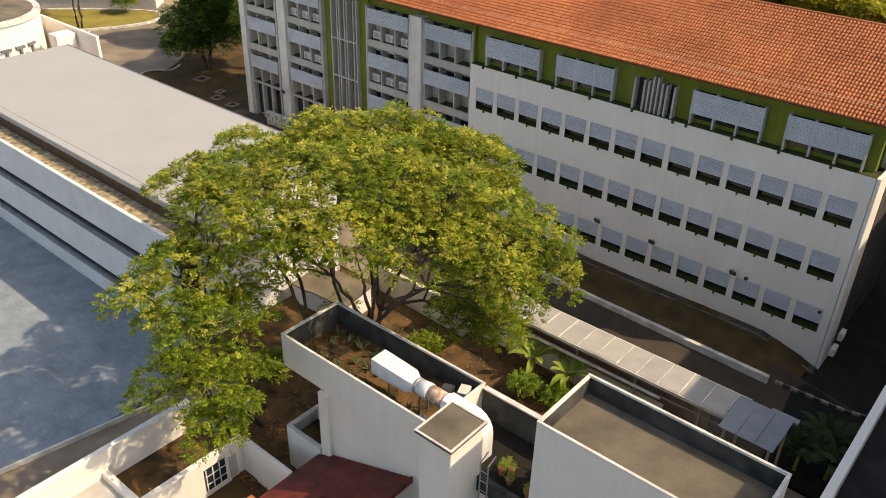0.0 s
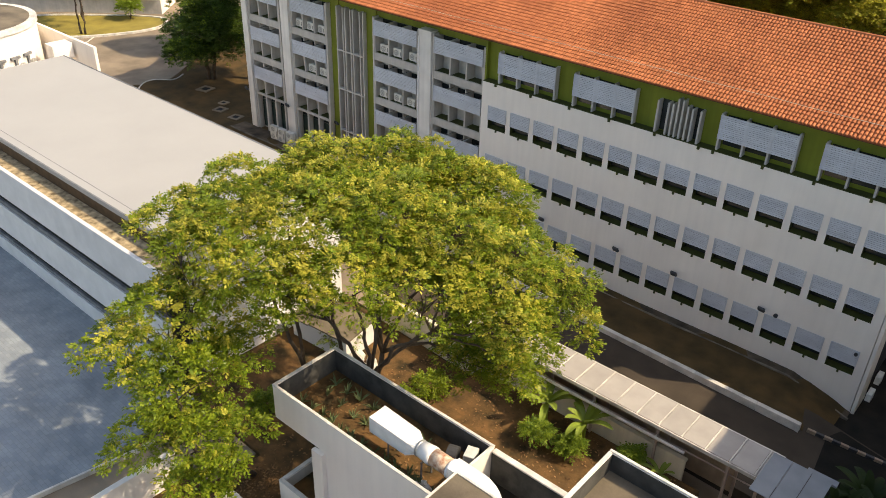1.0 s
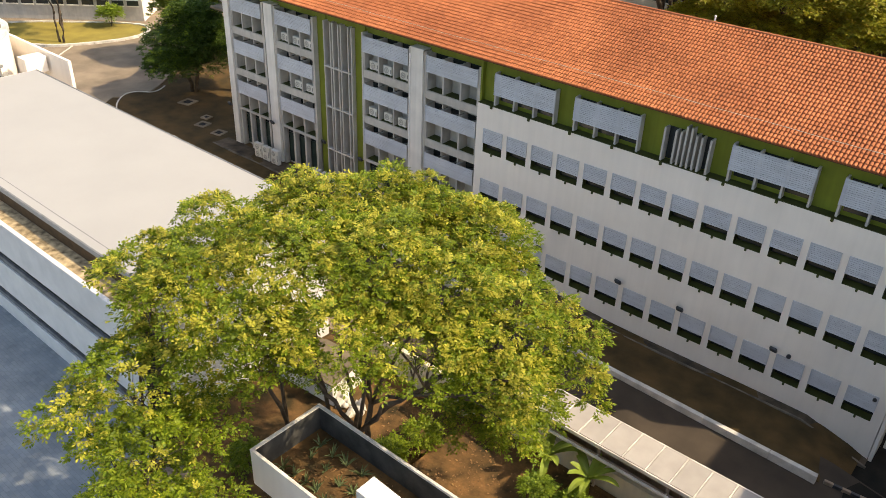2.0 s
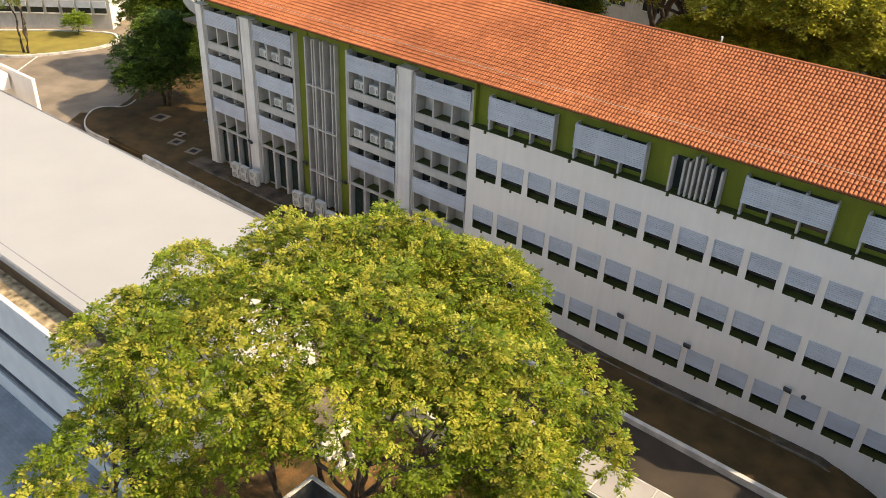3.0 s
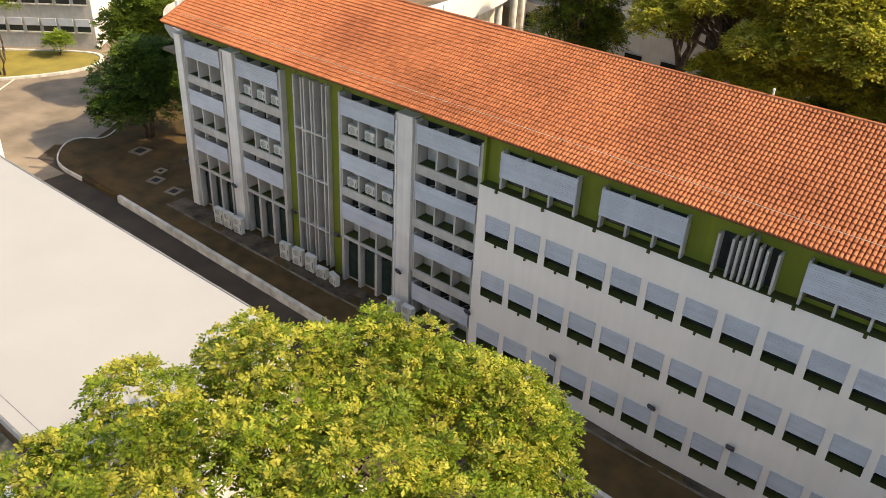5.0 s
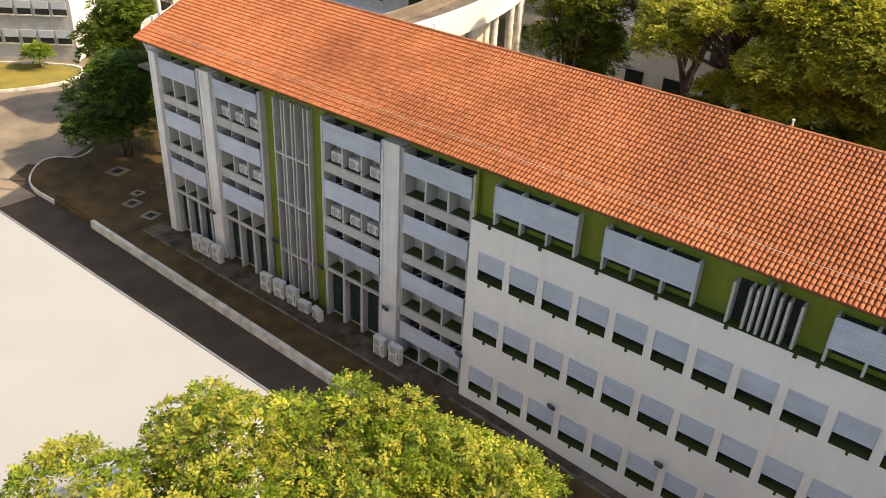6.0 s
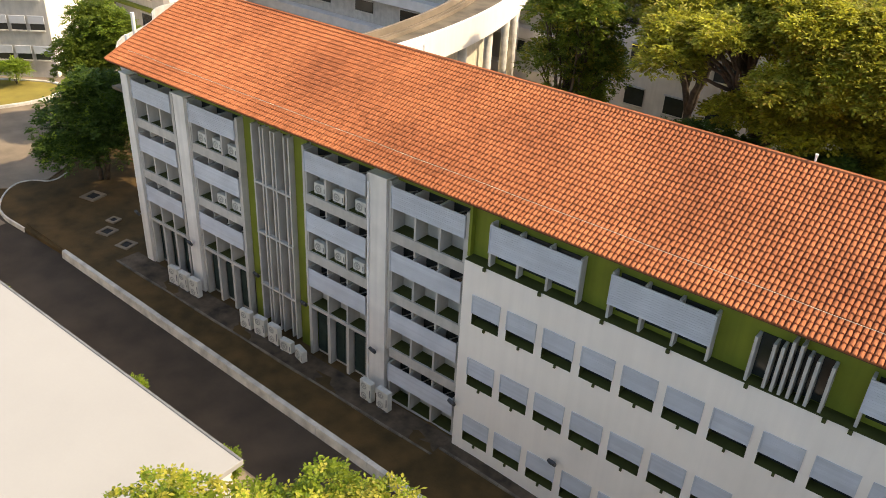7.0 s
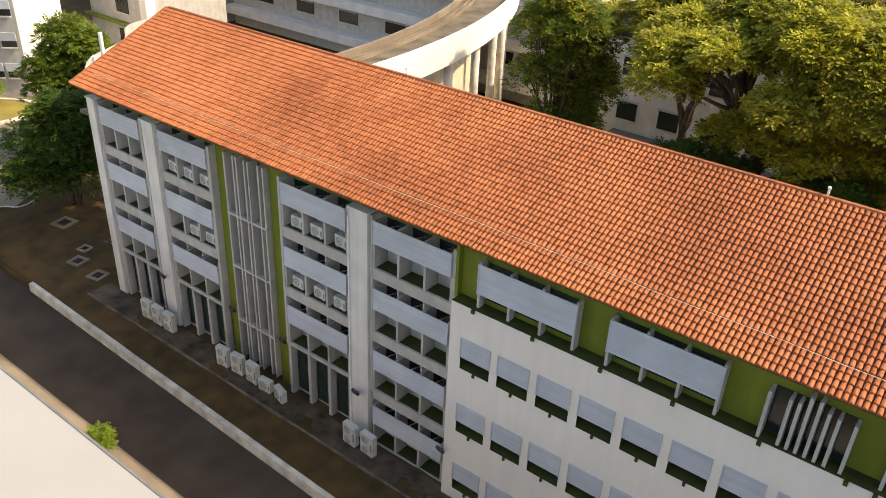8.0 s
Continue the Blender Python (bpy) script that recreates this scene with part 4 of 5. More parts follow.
# neighbouring block with a dark flat roof
nb = thing("neighbour_block", (0, 0, 0), "neighbouring block with a pale parapet and mottled dark roof", "building")
bpart("parapet", (31.3, 31.65, -40.0, -9.6, -2.4, 6.0), M_WHITE, nb, "pale parapet wall", 0.02)
bpart("roof", (31.653, 60.0, -40.0, -9.6, -2.4, 5.3), M_TAR, nb, "mottled dark flat roof")
bpart("tall_wall", (36.5, 62.0, -34.0, 26.0, -2.4, 17.5), M_WHITE, nb, "plain tall white wall")


# ---- plants ----
def sprays(r, c, ax, side, up, size, leaflets, droop):
    """Corner points of the leaflets of many sprays: leaflets in pairs along a drooping rib."""
    count = len(c)
    length = size * r.uniform(0.7, 1.3, count)[:, None]
    P = []
    for k in range(leaflets):
        last = k == leaflets - 1
        t = 0.15 + 0.85 * (k // 2 + 0.5) / ((leaflets + 1) // 2)
        sgn = 0 if last else (1 if k % 2 else -1)
        root = c + ax * length * t - up * length * droop * t * t * 0.6
        u = ax * (0.9 if last else 0.45) + side * sgn * 0.9 - up * (0.15 + 0.5 * droop * t) + r.normal(scale=0.16, size=(count, 3))
        u /= np.linalg.norm(u, axis=1, keepdims=True)
        s = length * 0.46 * r.uniform(0.8, 1.2, count)[:, None]
        w = np.cross(u, up)
        w = w / (np.linalg.norm(w, axis=1, keepdims=True) + 1e-6) * s * 0.27
        P.append(np.stack([root, root + u * s * 0.55 - w, root + u * s - up * s * 0.1, root + u * s * 0.55 + w], 1))
    return np.concatenate(P).reshape(-1, 3)


def clump_cloud(lobes, density, per, size, seed, leaflets=7, flat=0.75, pad=(0.30, 0.62), lit_tops=0.6, low=-0.32, low_green=8.4, thin=1.0):
    """A crown of separate small clumps with gaps between: flat domes of sprays round each lobe, the light on most
    domes' tops put into a paler leaf colour.
    """
    r = np.random.RandomState(seed)
    C, A, S = [], [], []
    for x, y, z, q in lobes:
        n = int(density * q * q * (1.0 if z > low_green + 0.9 else thin)) + 4
        for k in range(n):
            dz = low + (1 - low) * (k + r.uniform(0.1, 0.9)) / n
            a = 2.39996 * k + r.uniform(-0.5, 0.5)
            w = math.sqrt(max(0.0, 1 - dz * dz))
            g = q * r.uniform(0.70, 1.14)
            base = np.array([x + w * g * math.cos(a), y + w * g * math.sin(a), z + dz * g * flat])
            rp = r.uniform(*pad)
            m = max(6, int(per * rp * rp / 0.21))
            rho, b = np.sqrt(r.rand(m)), r.uniform(0, 2 * math.pi, m)
            tilt = 0.45 * rp
            out = np.stack([np.cos(b) * rho, np.sin(b) * rho, np.zeros(m)], 1)
            lean = -tilt * (out[:, 0] * w * math.cos(a) + out[:, 1] * w * math.sin(a))
            c = base + out * rp + np.stack([np.zeros(m), np.zeros(m), lean + rp * 0.5 * (1 - rho ** 2) + r.normal(scale=0.10 * rp, size=m)], 1)
            C.append(c)
            A.append(out * 0.9 + r.normal(scale=0.30, size=(m, 3)) * np.array([1, 1, 0.6]) + np.array([0.25 * w * math.cos(a), 0.25 * w * math.sin(a), 0.25]))
            # most upper clumps get the paler, sunlit leaf colour on top
            pale = dz > -0.15 and r.rand() < (lit_tops if z > low_green else 0.22 * lit_tops)
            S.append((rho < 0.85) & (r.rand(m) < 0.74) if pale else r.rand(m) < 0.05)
    c, ax, slot = np.concatenate(C), np.concatenate(A), np.concatenate(S).astype(int)
    ax /= np.linalg.norm(ax, axis=1, keepdims=True)
    side = np.cross(ax, np.array([0, 0, 1.0]) + r.normal(scale=0.3, size=(len(c), 3)))
    side /= np.linalg.norm(side, axis=1, keepdims=True)
    P = sprays(r, c, ax, side, np.cross(side, ax), size, leaflets, 0.5)
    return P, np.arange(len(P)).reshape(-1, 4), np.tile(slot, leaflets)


def leaf_cloud(lobes, count, size, seed, leaflets=7, flat=0.75, fill=0.25, droop=0.5, pads=5, lit_tops=0.0):
    """Feathery sprays (leaflets in pairs along a rib) on small pads round each lobe (x, y, z, r). Returns points, faces and material slots."""
    r = np.random.RandomState(seed)
    L = []
    for x, y, z, q in lobes:
        if pads < 2:
            L.append((x, y, z, q))
            continue
        for k in range(pads):
            d = r.normal(size=3)
            d /= np.linalg.norm(d)
            d[2] = abs(d[2]) * 1.1 - 0.35
            g = q * r.uniform(0.6, 1.16)
            L.append((x + d[0] * g, y + d[1] * g, z + d[2] * g * flat, q * r.uniform(0.24, 0.5)))
    L = np.array(L)
    wts = L[:, 3] ** 2
    which = r.choice(len(L), count, p=wts / wts.sum())
    d = r.normal(size=(count, 3))
    d /= np.linalg.norm(d, axis=1, keepdims=True)
    d[:, 2] = np.where(d[:, 2] < -0.3, -d[:, 2], d[:, 2])
    rad = np.where(r.rand(count) < fill, r.uniform(0.2, 0.8, count), r.uniform(0.75, 1.2, count))
    c = L[which, :3] + d * (L[which, 3] * rad)[:, None] * np.array([1, 1, flat * 0.8])
    ax = d * np.array([1, 1, 0.25]) + r.normal(scale=0.55, size=(count, 3)) * np.array([1, 1, 0.5]) + np.array([0, 0, 0.15])
    ax /= np.linalg.norm(ax, axis=1, keepdims=True)
    side = np.cross(ax, np.array([0, 0, 1.0]) + r.normal(scale=0.3, size=(count, 3)))
    side /= np.linalg.norm(side, axis=1, keepdims=True)
    up = np.cross(side, ax)
    P = sprays(r, c, ax, side, up, size, leaflets, droop)
    slot = ((r.rand(count) < lit_tops) & (d[:, 2] > 0.15)).astype(int)
    return P, np.arange(len(P)).reshape(-1, 4), np.tile(slot, leaflets)


def cloud_part(name, data, material, parent, label=""):
    P, F, slot = data
    me = bpy.data.meshes.new(name)
    me.from_pydata(P.tolist(), [], F.tolist())
    for m in material if isinstance(material, (list, tuple)) else [material]:
        me.materials.append(m)
    me.polygons.foreach_set("material_index", slot.astype(np.int32))
    return part(name, me, None, parent, label)


def limb(bm, a, b, r0, r1, seed, n=7, sag=0.12):
    """A bent tapering branch from a to b."""
    r = random.Random(seed)
    a, b = Vector(a), Vector(b)
    pts, L = [], (b - a).length
    for i in range(n):
        t = i / (n - 1)
        j = Vector((r.uniform(-1, 1), r.uniform(-1, 1), r.uniform(-0.5, 1))) * L * 0.04 * math.sin(math.pi * t)
        pts.append(a.lerp(b, t) + j + Vector((0, 0, sag * L * math.sin(math.pi * t) * 0.5)))
    tube(bm, pts, [r0 + (r1 - r0) * i / (n - 1) for i in range(n)], 6)


def tree(label, stems, fork, lobes, count, size, material, seed, leaflets=7, flat=0.75, r0=0.22, fill=0.25, pads=5, lit_tops=0.0, clumps=None):
    """A tree: tapered stems to low forks, boughs to groups of lobes, limbs to each lobe, twigs, and a crown of leaf sprays."""
    base = Vector(stems[0])
    t = thing("tree", (base.x, base.y, base.z), label, "tree")
    inv = Matrix.Translation(-base)
    forks = []
    for k, s in enumerate(stems):
        f = Vector(fork) + Vector((s[0] - base.x, s[1] - base.y, 0)) * 1.5 + Vector((0, 0, 0.7 * (k % 3)))
        bm = bmesh.new()
        limb(bm, s, f, r0, r0 * 0.72, seed + k, sag=0.02)
        bm.transform(inv)
        part("trunk", bm, M_BARK, t, smooth=True)
        forks.append(f)
    groups = {}
    for l in lobes:
        k = min(range(len(forks)), key=lambda q: (forks[q] - Vector(l[:3])).length)
        a = int((math.atan2(l[1] - forks[k].y, l[0] - forks[k].x) + math.pi) / (2 * math.pi) * 5)
        groups.setdefault((k, a), []).append(l)
    rr = random.Random(seed + 50)
    n = 0
    for (k, a), ls in groups.items():
        c = sum((Vector(l[:3]) for l in ls), Vector()) / len(ls)
        mid = forks[k].lerp(c, 0.5) + Vector((0, 0, 0.5))
        bm = bmesh.new()
        limb(bm, forks[k], mid, r0 * 0.6, r0 * 0.4, seed + 70 + n)
        for l in ls:
            n += 1
            q = Vector(l[:3]) - Vector((0, 0, l[3] * 0.25))
            limb(bm, mid, q, r0 * 0.36, r0 * 0.14, seed + 90 + n)
            for j in range(6):
                e = q + Vector((rr.uniform(-1, 1), rr.uniform(-1, 1), rr.uniform(-0.1, 0.9) * flat)) * l[3] * 0.85
                limb(bm, mid.lerp(q, rr.uniform(0.5, 0.97)), e, r0 * 0.15, r0 * 0.04, seed + 400 + 9 * n + j, 5)
        bm.transform(inv)
        part("bough", bm, M_BARK, t, smooth=True)
    if clumps:
        P, F, slot = clump_cloud(lobes, clumps[0], clumps[1], size, seed, leaflets, flat, clumps[2], lit_tops, thin=clumps[3] if len(clumps) > 3 else 1.0)
    else:
        P, F, slot = leaf_cloud(lobes, count, size, seed, leaflets, flat, fill, 0.5, pads, lit_tops)
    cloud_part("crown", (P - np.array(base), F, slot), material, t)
    return t


UPPER = [
    (3.6, -21.5, 11.2, 1.9), (5.3, -17.9, 11.2, 2.2), (7.3, -15.6, 11.1, 2.2), (9.3, -14.2, 11.0, 2.0), (12.0, -14.4, 10.8, 2.0),
    (10.3, -19.3, 11.2, 2.5), (13.0, -18.6, 10.8, 2.4), (8.2, -22.0, 11.1, 2.4), (15.3, -18.0, 9.9, 2.2), (5.0, -23.6, 11.0, 2.0),
    (4.6, -25.6, 11.4, 1.6), (6.6, -26.0, 11.4, 1.7), (9.3, -25.0, 10.5, 2.0), (11.5, -22.6, 10.2, 1.9), (13.8, -20.8, 9.8, 2.0),
]
LOWER = [
    (16.2, -16.2, 9.2, 1.9), (17.6, -16.4, 8.2, 1.5), (17.0, -19.2, 8.9, 1.5), (5.6, -27.0, 9.0, 1.5), (7.2, -28.4, 9.2, 1.8),
    (6.9, -30.2, 8.6, 1.5), (9.0, -29.4, 8.0, 1.6), (7.3, -28.4, 5.6, 1.5), (8.4, -30.2, 5.2, 1.5), (9.8, -29.3, 4.6, 1.5),
    (10.4, -28.6, 5.6, 1.2), (10.6, -30.2, 3.9, 1.1), (14.5, -17.6, 7.0, 1.6), (16.3, -17.0, 6.9, 1.4), (12.5, -17.2, 7.6, 1.6),
]
UNDER = [(11.0, -13.8, 11.1, 1.5), (8.2, -14.6, 11.4, 1.5), (13.2, -15.0, 10.2, 1.3), (3.4, -18.0, 10.9, 1.6), (7.4, -19.6, 11.2, 2.0), (6.2, -21.2, 11.2, 1.8), (8.8, -17.2, 11.2, 1.9), (11.6, -20.8, 10.6, 1.7), (8.6, -25.0, 9.0, 1.6), (9.6, -23.8, 9.4, 1.4), (8.8, -26.4, 7.7, 1.1), (8.6, -27.0, 7.2, 1.3), (14.0, -17.0, 3.9, 1.3), (14.9, -16.0, 3.4, 1.15), (12.9, -17.4, 4.1, 1.2), (13.4, -16.0, 4.6, 1.2), (15.8, -16.6, 4.6, 1.1)]
tree("large spreading tree with yellow-green feathery foliage and several slim stems", [(7.6, -19.5, -1.2), (8.6, -18.7, -1.2), (9.6, -20.2, -1.2), (7.0, -20.6, -1.2), (7.2, -25.4, -1.2)], (8.0, -20.2, 3.0), UPPER + LOWER + UNDER, 0, 0.29, [M_LEAF, M_LIT_TIPS], 11, 7, 0.75, 0.17, lit_tops=0.66, clumps=(5.6, 42, (0.28, 0.62), 0.66))


def random_lobes(cx, cy, z0, z1, rx, ry, n, rl, seed, dome=True):
    r = random.Random(seed)
    out = []
    while len(out) < n:
        a, q = r.uniform(0, 2 * math.pi), math.sqrt(r.random())
        z = z0 + (z1 - z0) * ((1 - q * q) * 0.75 + 0.25 * r.random() if dome else r.random())
        out.append((cx + rx * q * math.cos(a), cy + ry * q * math.sin(a), z, rl * r.uniform(0.75, 1.2)))
    return out


tree("dense green tree in the grass at the building's end", [(-39.6, 5.0, -0.8), (-39.3, 5.4, -0.8)], (-39.5, 4.9, 2.2), random_lobes(-38.6, 5.2, 2.4, 7.6, 3.3, 3.3, 26, 1.35, 5), 0, 0.46, [M_LEAF2, M_LEAF4], 21, 7, 0.85, 0.22, lit_tops=0.35, clumps=(4.5, 22, (0.4, 0.8)))
tree("tall green tree behind the lawn island", [(-48.8, 11.0, -1)], (-48.8, 10.8, 2.5), random_lobes(-48.1, 11.9, 3.4, 10.2, 3.0, 2.8, 24, 1.35, 6), 0, 0.46, [M_LEAF6, M_LEAF4], 22, 7, 0.85, 0.3, lit_tops=0.4, clumps=(4.5, 22, (0.4, 0.8)))
tree("broad dark tree behind the ridge", [(-11.0, 27.4, -1)], (-11.0, 27.4, 4.0), random_lobes(-10.9, 27.4, 3.0, 16.8, 2.5, 2.6, 46, 1.4, 7, False), 0, 0.46, [M_LEAF6, M_LEAF3], 23, 7, 0.95, 0.3, lit_tops=0.35, clumps=(4.5, 20, (0.4, 0.8)))
RAIN = "broad rain tree with layered olive-green crown and bare limbs"
tree(RAIN, [(4.4, 24.0, -1)], (4.4, 24.0, 9.6), random_lobes(7.0, 24.5, 13.2, 19.5, 11.0, 6.5, 62, 1.7, 8) + random_lobes(8.5, 22.0, 10.8, 13.6, 6.0, 3.0, 26, 1.3, 88), 0, 0.48, [M_LEAF3, M_LEAF7], 24, 7, 0.5, 0.42, lit_tops=0.6, clumps=(6.0, 28, (0.4, 0.85)))
tree(RAIN, [(19.0, 27.0, -1)], (18.5, 26.5, 6.0), random_lobes(17.0, 26.0, 9.5, 15.5, 6.5, 7.0, 34, 1.9, 9), 0, 0.5, [M_LEAF3, M_LEAF7], 25, 7, 0.5, 0.45, lit_tops=0.6, clumps=(5.0, 26, (0.45, 0.9)))
tree(RAIN, [(-3.5, 31.0, -1)], (-3.0, 31.0, 8.0), random_lobes(-3.0, 31.0, 13.8, 18.0, 5.5, 3.5, 24, 1.7, 10), 9000, 0.45, M_LEAF3, 26, 7, 0.4, 0.45, 0.15, 6)
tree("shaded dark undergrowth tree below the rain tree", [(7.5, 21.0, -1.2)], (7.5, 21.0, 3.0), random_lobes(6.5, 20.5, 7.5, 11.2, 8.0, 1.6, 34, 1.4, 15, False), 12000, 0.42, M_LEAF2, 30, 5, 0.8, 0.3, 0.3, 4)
tree(RAIN, [(4.0, 53.0, -1)], (4, 53.0, 6.0), random_lobes(2.0, 53.0, 11.0, 19.0, 13.0, 4.0, 40, 2.6, 12), 12000, 0.6, M_LEAF3, 27, 5, 0.5, 0.45, 0.15, 5)
tree(RAIN, [(26.0, 53.0, -1)], (26, 53.0, 6.0), random_lobes(27.0, 53.0, 9.0, 18.0, 14.0, 4.0, 40, 2.6, 14), 9000, 0.65, M_LEAF3, 29, 5, 0.5, 0.45, 0.15, 4)
# out of view; added to shade the end wall and the gap beside it
tree("unseen tall tree added to shade the building's end wall", [(33.0, 17.0, -2.4)], (33.0, 17.0, 6.0), random_lobes(32.5, 17.0, 9.5, 18.0, 3.0, 7.0, 40, 1.9, 16, False), 6000, 0.65, M_LEAF2, 33, 5, 0.8, 0.3, 0.4, 4)
YOUNG = "slim young tree with bright crown on the lawn island"
tree(YOUNG, [(-64.0, 4.0, -1), (-63.5, 4.2, -1)], (-64.1, 4.0, 3.2), random_lobes(-64.0, 3.6, 4.4, 8.0, 2.2, 2.2, 12, 1.1, 13), 2600, 0.4, M_LEAF6, 28, 5, 0.8, 0.14, 0.3)
tree(YOUNG, [(-68.0, 6.5, -1)], (-68.1, 6.5, 3.4), random_lobes(-68.0, 6.0, 4.8, 8.4, 2.2, 2.2, 12, 1.1, 17), 2600, 0.4, M_LEAF6, 31, 5, 0.8, 0.14, 0.3)


def shrub(x, y, z, r, h, seed, label, material=M_LEAF4, n=420, size=0.16):
    s = thing("shrub", (x, y, z), label, "shrub")
    for k in range(5):
        bm = bmesh.new()
        limb(bm, (0, 0, 0), (r * 0.6 * math.cos(k * 1.26), r * 0.6 * math.sin(k * 1.26), h * 0.7), 0.03, 0.012, seed + k, 5)
        part("stem", bm, M_BARK, s)
    cloud_part("foliage", leaf_cloud([(0, 0, h * 0.55, r), (r * 0.3, 0.1, h * 0.7, r * 0.7), (-r * 0.3, -0.1, h * 0.6, r * 0.7)], n, size * 1.6, seed, 7, h / (2.2 * r), 0.3, 0.5, 1), material, s)
    return s


shrub(16.1, -15.0, BED, 0.66, 1.25, 31, "round bright green clipped shrub on bare soil")
shrub(17.8, -14.6, BED, 0.55, 1.1, 32, "round bright green clipped shrub on bare soil")
shrub(20.4, -13.3, BED, 0.45, 1.2, 33, "loose green shrub by the walkway", M_LEAF4)
for k, (x, y, r) in enumerate(((-13.6, -8.95, 0.55), (-26.6, -9.2, 0.5), (-6.0, -9.0, 0.4))):
    shrub(x, y, gz(x), r, 2.6, 40 + k, "loose yellow-green shrub beside the hall")
shrub(-66.0, 11.6, -0.8, 1.3, 2.6, 47, "small round tree on the sunlit lawn", M_LEAF4, 500, 0.3)
shrub(23.1, -23.6, 4.7, 0.35, 0.8, 48, "small potted plant in the roof bed", M_LEAF4, 120, 0.12)
for k, (x, y, r) in enumerate(((9.6, -15.6, 0.9), (9.2, -17.6, 0.7), (4.5, -22.5, 0.8), (3.0, -16.0, 1.0))):
    shrub(x, y, gz(x), r, 1.6, 50 + k, "low green understorey bush on bare soil", M_LEAF, 300, 0.2)


def banana(x, y, z, n, length, seed, label, material=M_LEAF5):
    """Broad arching leaves from one stem, each leaf a blade folded on its rib."""
    r = random.Random(seed)
    p = thing("banana_plant", (x, y, z), label, "plant")
    bm = bmesh.new()
    tube(bm, [(0, 0, 0), (0.03, 0.02, length * 0.5)], [0.10, 0.06], 8)
    part("stem", bm, M_LEAF5, p)
    for k in range(n):
        a, lean = 2 * math.pi * k / n + r.uniform(-0.3, 0.3), r.uniform(0.25, 0.9)
        L, bm = length * r.uniform(0.8, 1.15), bmesh.new()
        rows = []
        for i in range(9):
            t = i / 8
            out, up = L * math.sin(lean * t * 1.3) * 0.9, length * 0.45 + L * (0.75 * t - 0.85 * lean * t * t)
            w = 0.15 * length * 0.55 * math.sin(math.pi * min(1, 0.08 + t * 0.92)) ** 0.6
            c = Vector((out * math.cos(a), out * math.sin(a), up))
            s = Vector((-math.sin(a), math.cos(a), 0)) * w
            rows.append([c - s + Vector((0, 0, 0.25 * w)), c, c + s + Vector((0, 0, 0.25 * w))])
        sheet(bm, rows)
        part("leaf", bm, material, p)
    return p


banana(17.7, -13.2, BED, 11, 2.2, 61, "banana plant with long arching leaves on bare soil")
banana(15.5, -13.3, BED, 11, 2.3, 62, "banana plant with long arching leaves on bare soil")
banana(21.9, -13.3, BED, 7, 1.3, 63, "banana plant in the shade of the walkway")
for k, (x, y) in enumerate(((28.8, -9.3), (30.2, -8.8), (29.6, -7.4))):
    banana(x, y, rz(x) - 0.05, 13, 2.7, 64 + k, "broad-leaved palm, leaf colour darkened for the deep shade", M_LEAFD)


def aloe(x, y, z, s, seed):
    """A rosette of stiff pointed leaves."""
    r = random.Random(seed)
    p = thing("aloe_plant", (x, y, z), "spiky grey-green rosette plant in the roof trough", "plant", "rosette plants in the trough")
    for k in range(11):
        a, e = r.uniform(0, 6.28), r.uniform(0.35, 1.2)
        L = s * r.uniform(0.7, 1.2)
        d = Vector((math.cos(a) * math.cos(e), math.sin(a) * math.cos(e), math.sin(e)))
        sd = Vector((-math.sin(a), math.cos(a), 0)) * 0.065 * s
        bm = bmesh.new()
        b = [bm.verts.new(q) for q in (-sd, sd, d * L * 0.5 + sd * 0.9 + Vector((0, 0, 0.05)), d * L - Vector((0, 0, 0.08 * L)), d * L * 0.5 - sd * 0.9 + Vector((0, 0, 0.05)), Vector((0, 0, 0.06 * s)))]
        bm.faces.new((b[0], b[5], b[4]))
        bm.faces.new((b[5], b[1], b[2]))
        bm.faces.new((b[5], b[2], b[3]))
        bm.faces.new((b[5], b[3], b[4]))
        part("blade", bm, M_ALOE, p)


M_ALOE = leafmat("leaves_aloe", (0.22, 0.26, 0.12), (0.10, 0.13, 0.05), 0.5, 0.15)
for k in range(13):
    aloe(10.8 + 0.6 * k, -25.02 + rng.uniform(-0.06, 0.12), 5.15, rng.uniform(0.46, 0.60), 70 + k)
for k in range(8):
    aloe(11.0 + 0.75 * k, -23.25 + rng.uniform(-0.12, 0.02), 5.15, rng.uniform(0.48, 0.62), 90 + k)
for k in range(6):
    aloe(rng.uniform(11, 14.5), rng.uniform(-24.6, -23.7), 5.15, rng.uniform(0.3, 0.5), 110 + k)

for k, (x, y, r, h) in enumerate(POTS):
    flower_pot(x, y, 4.7, r, h, 130 + k)


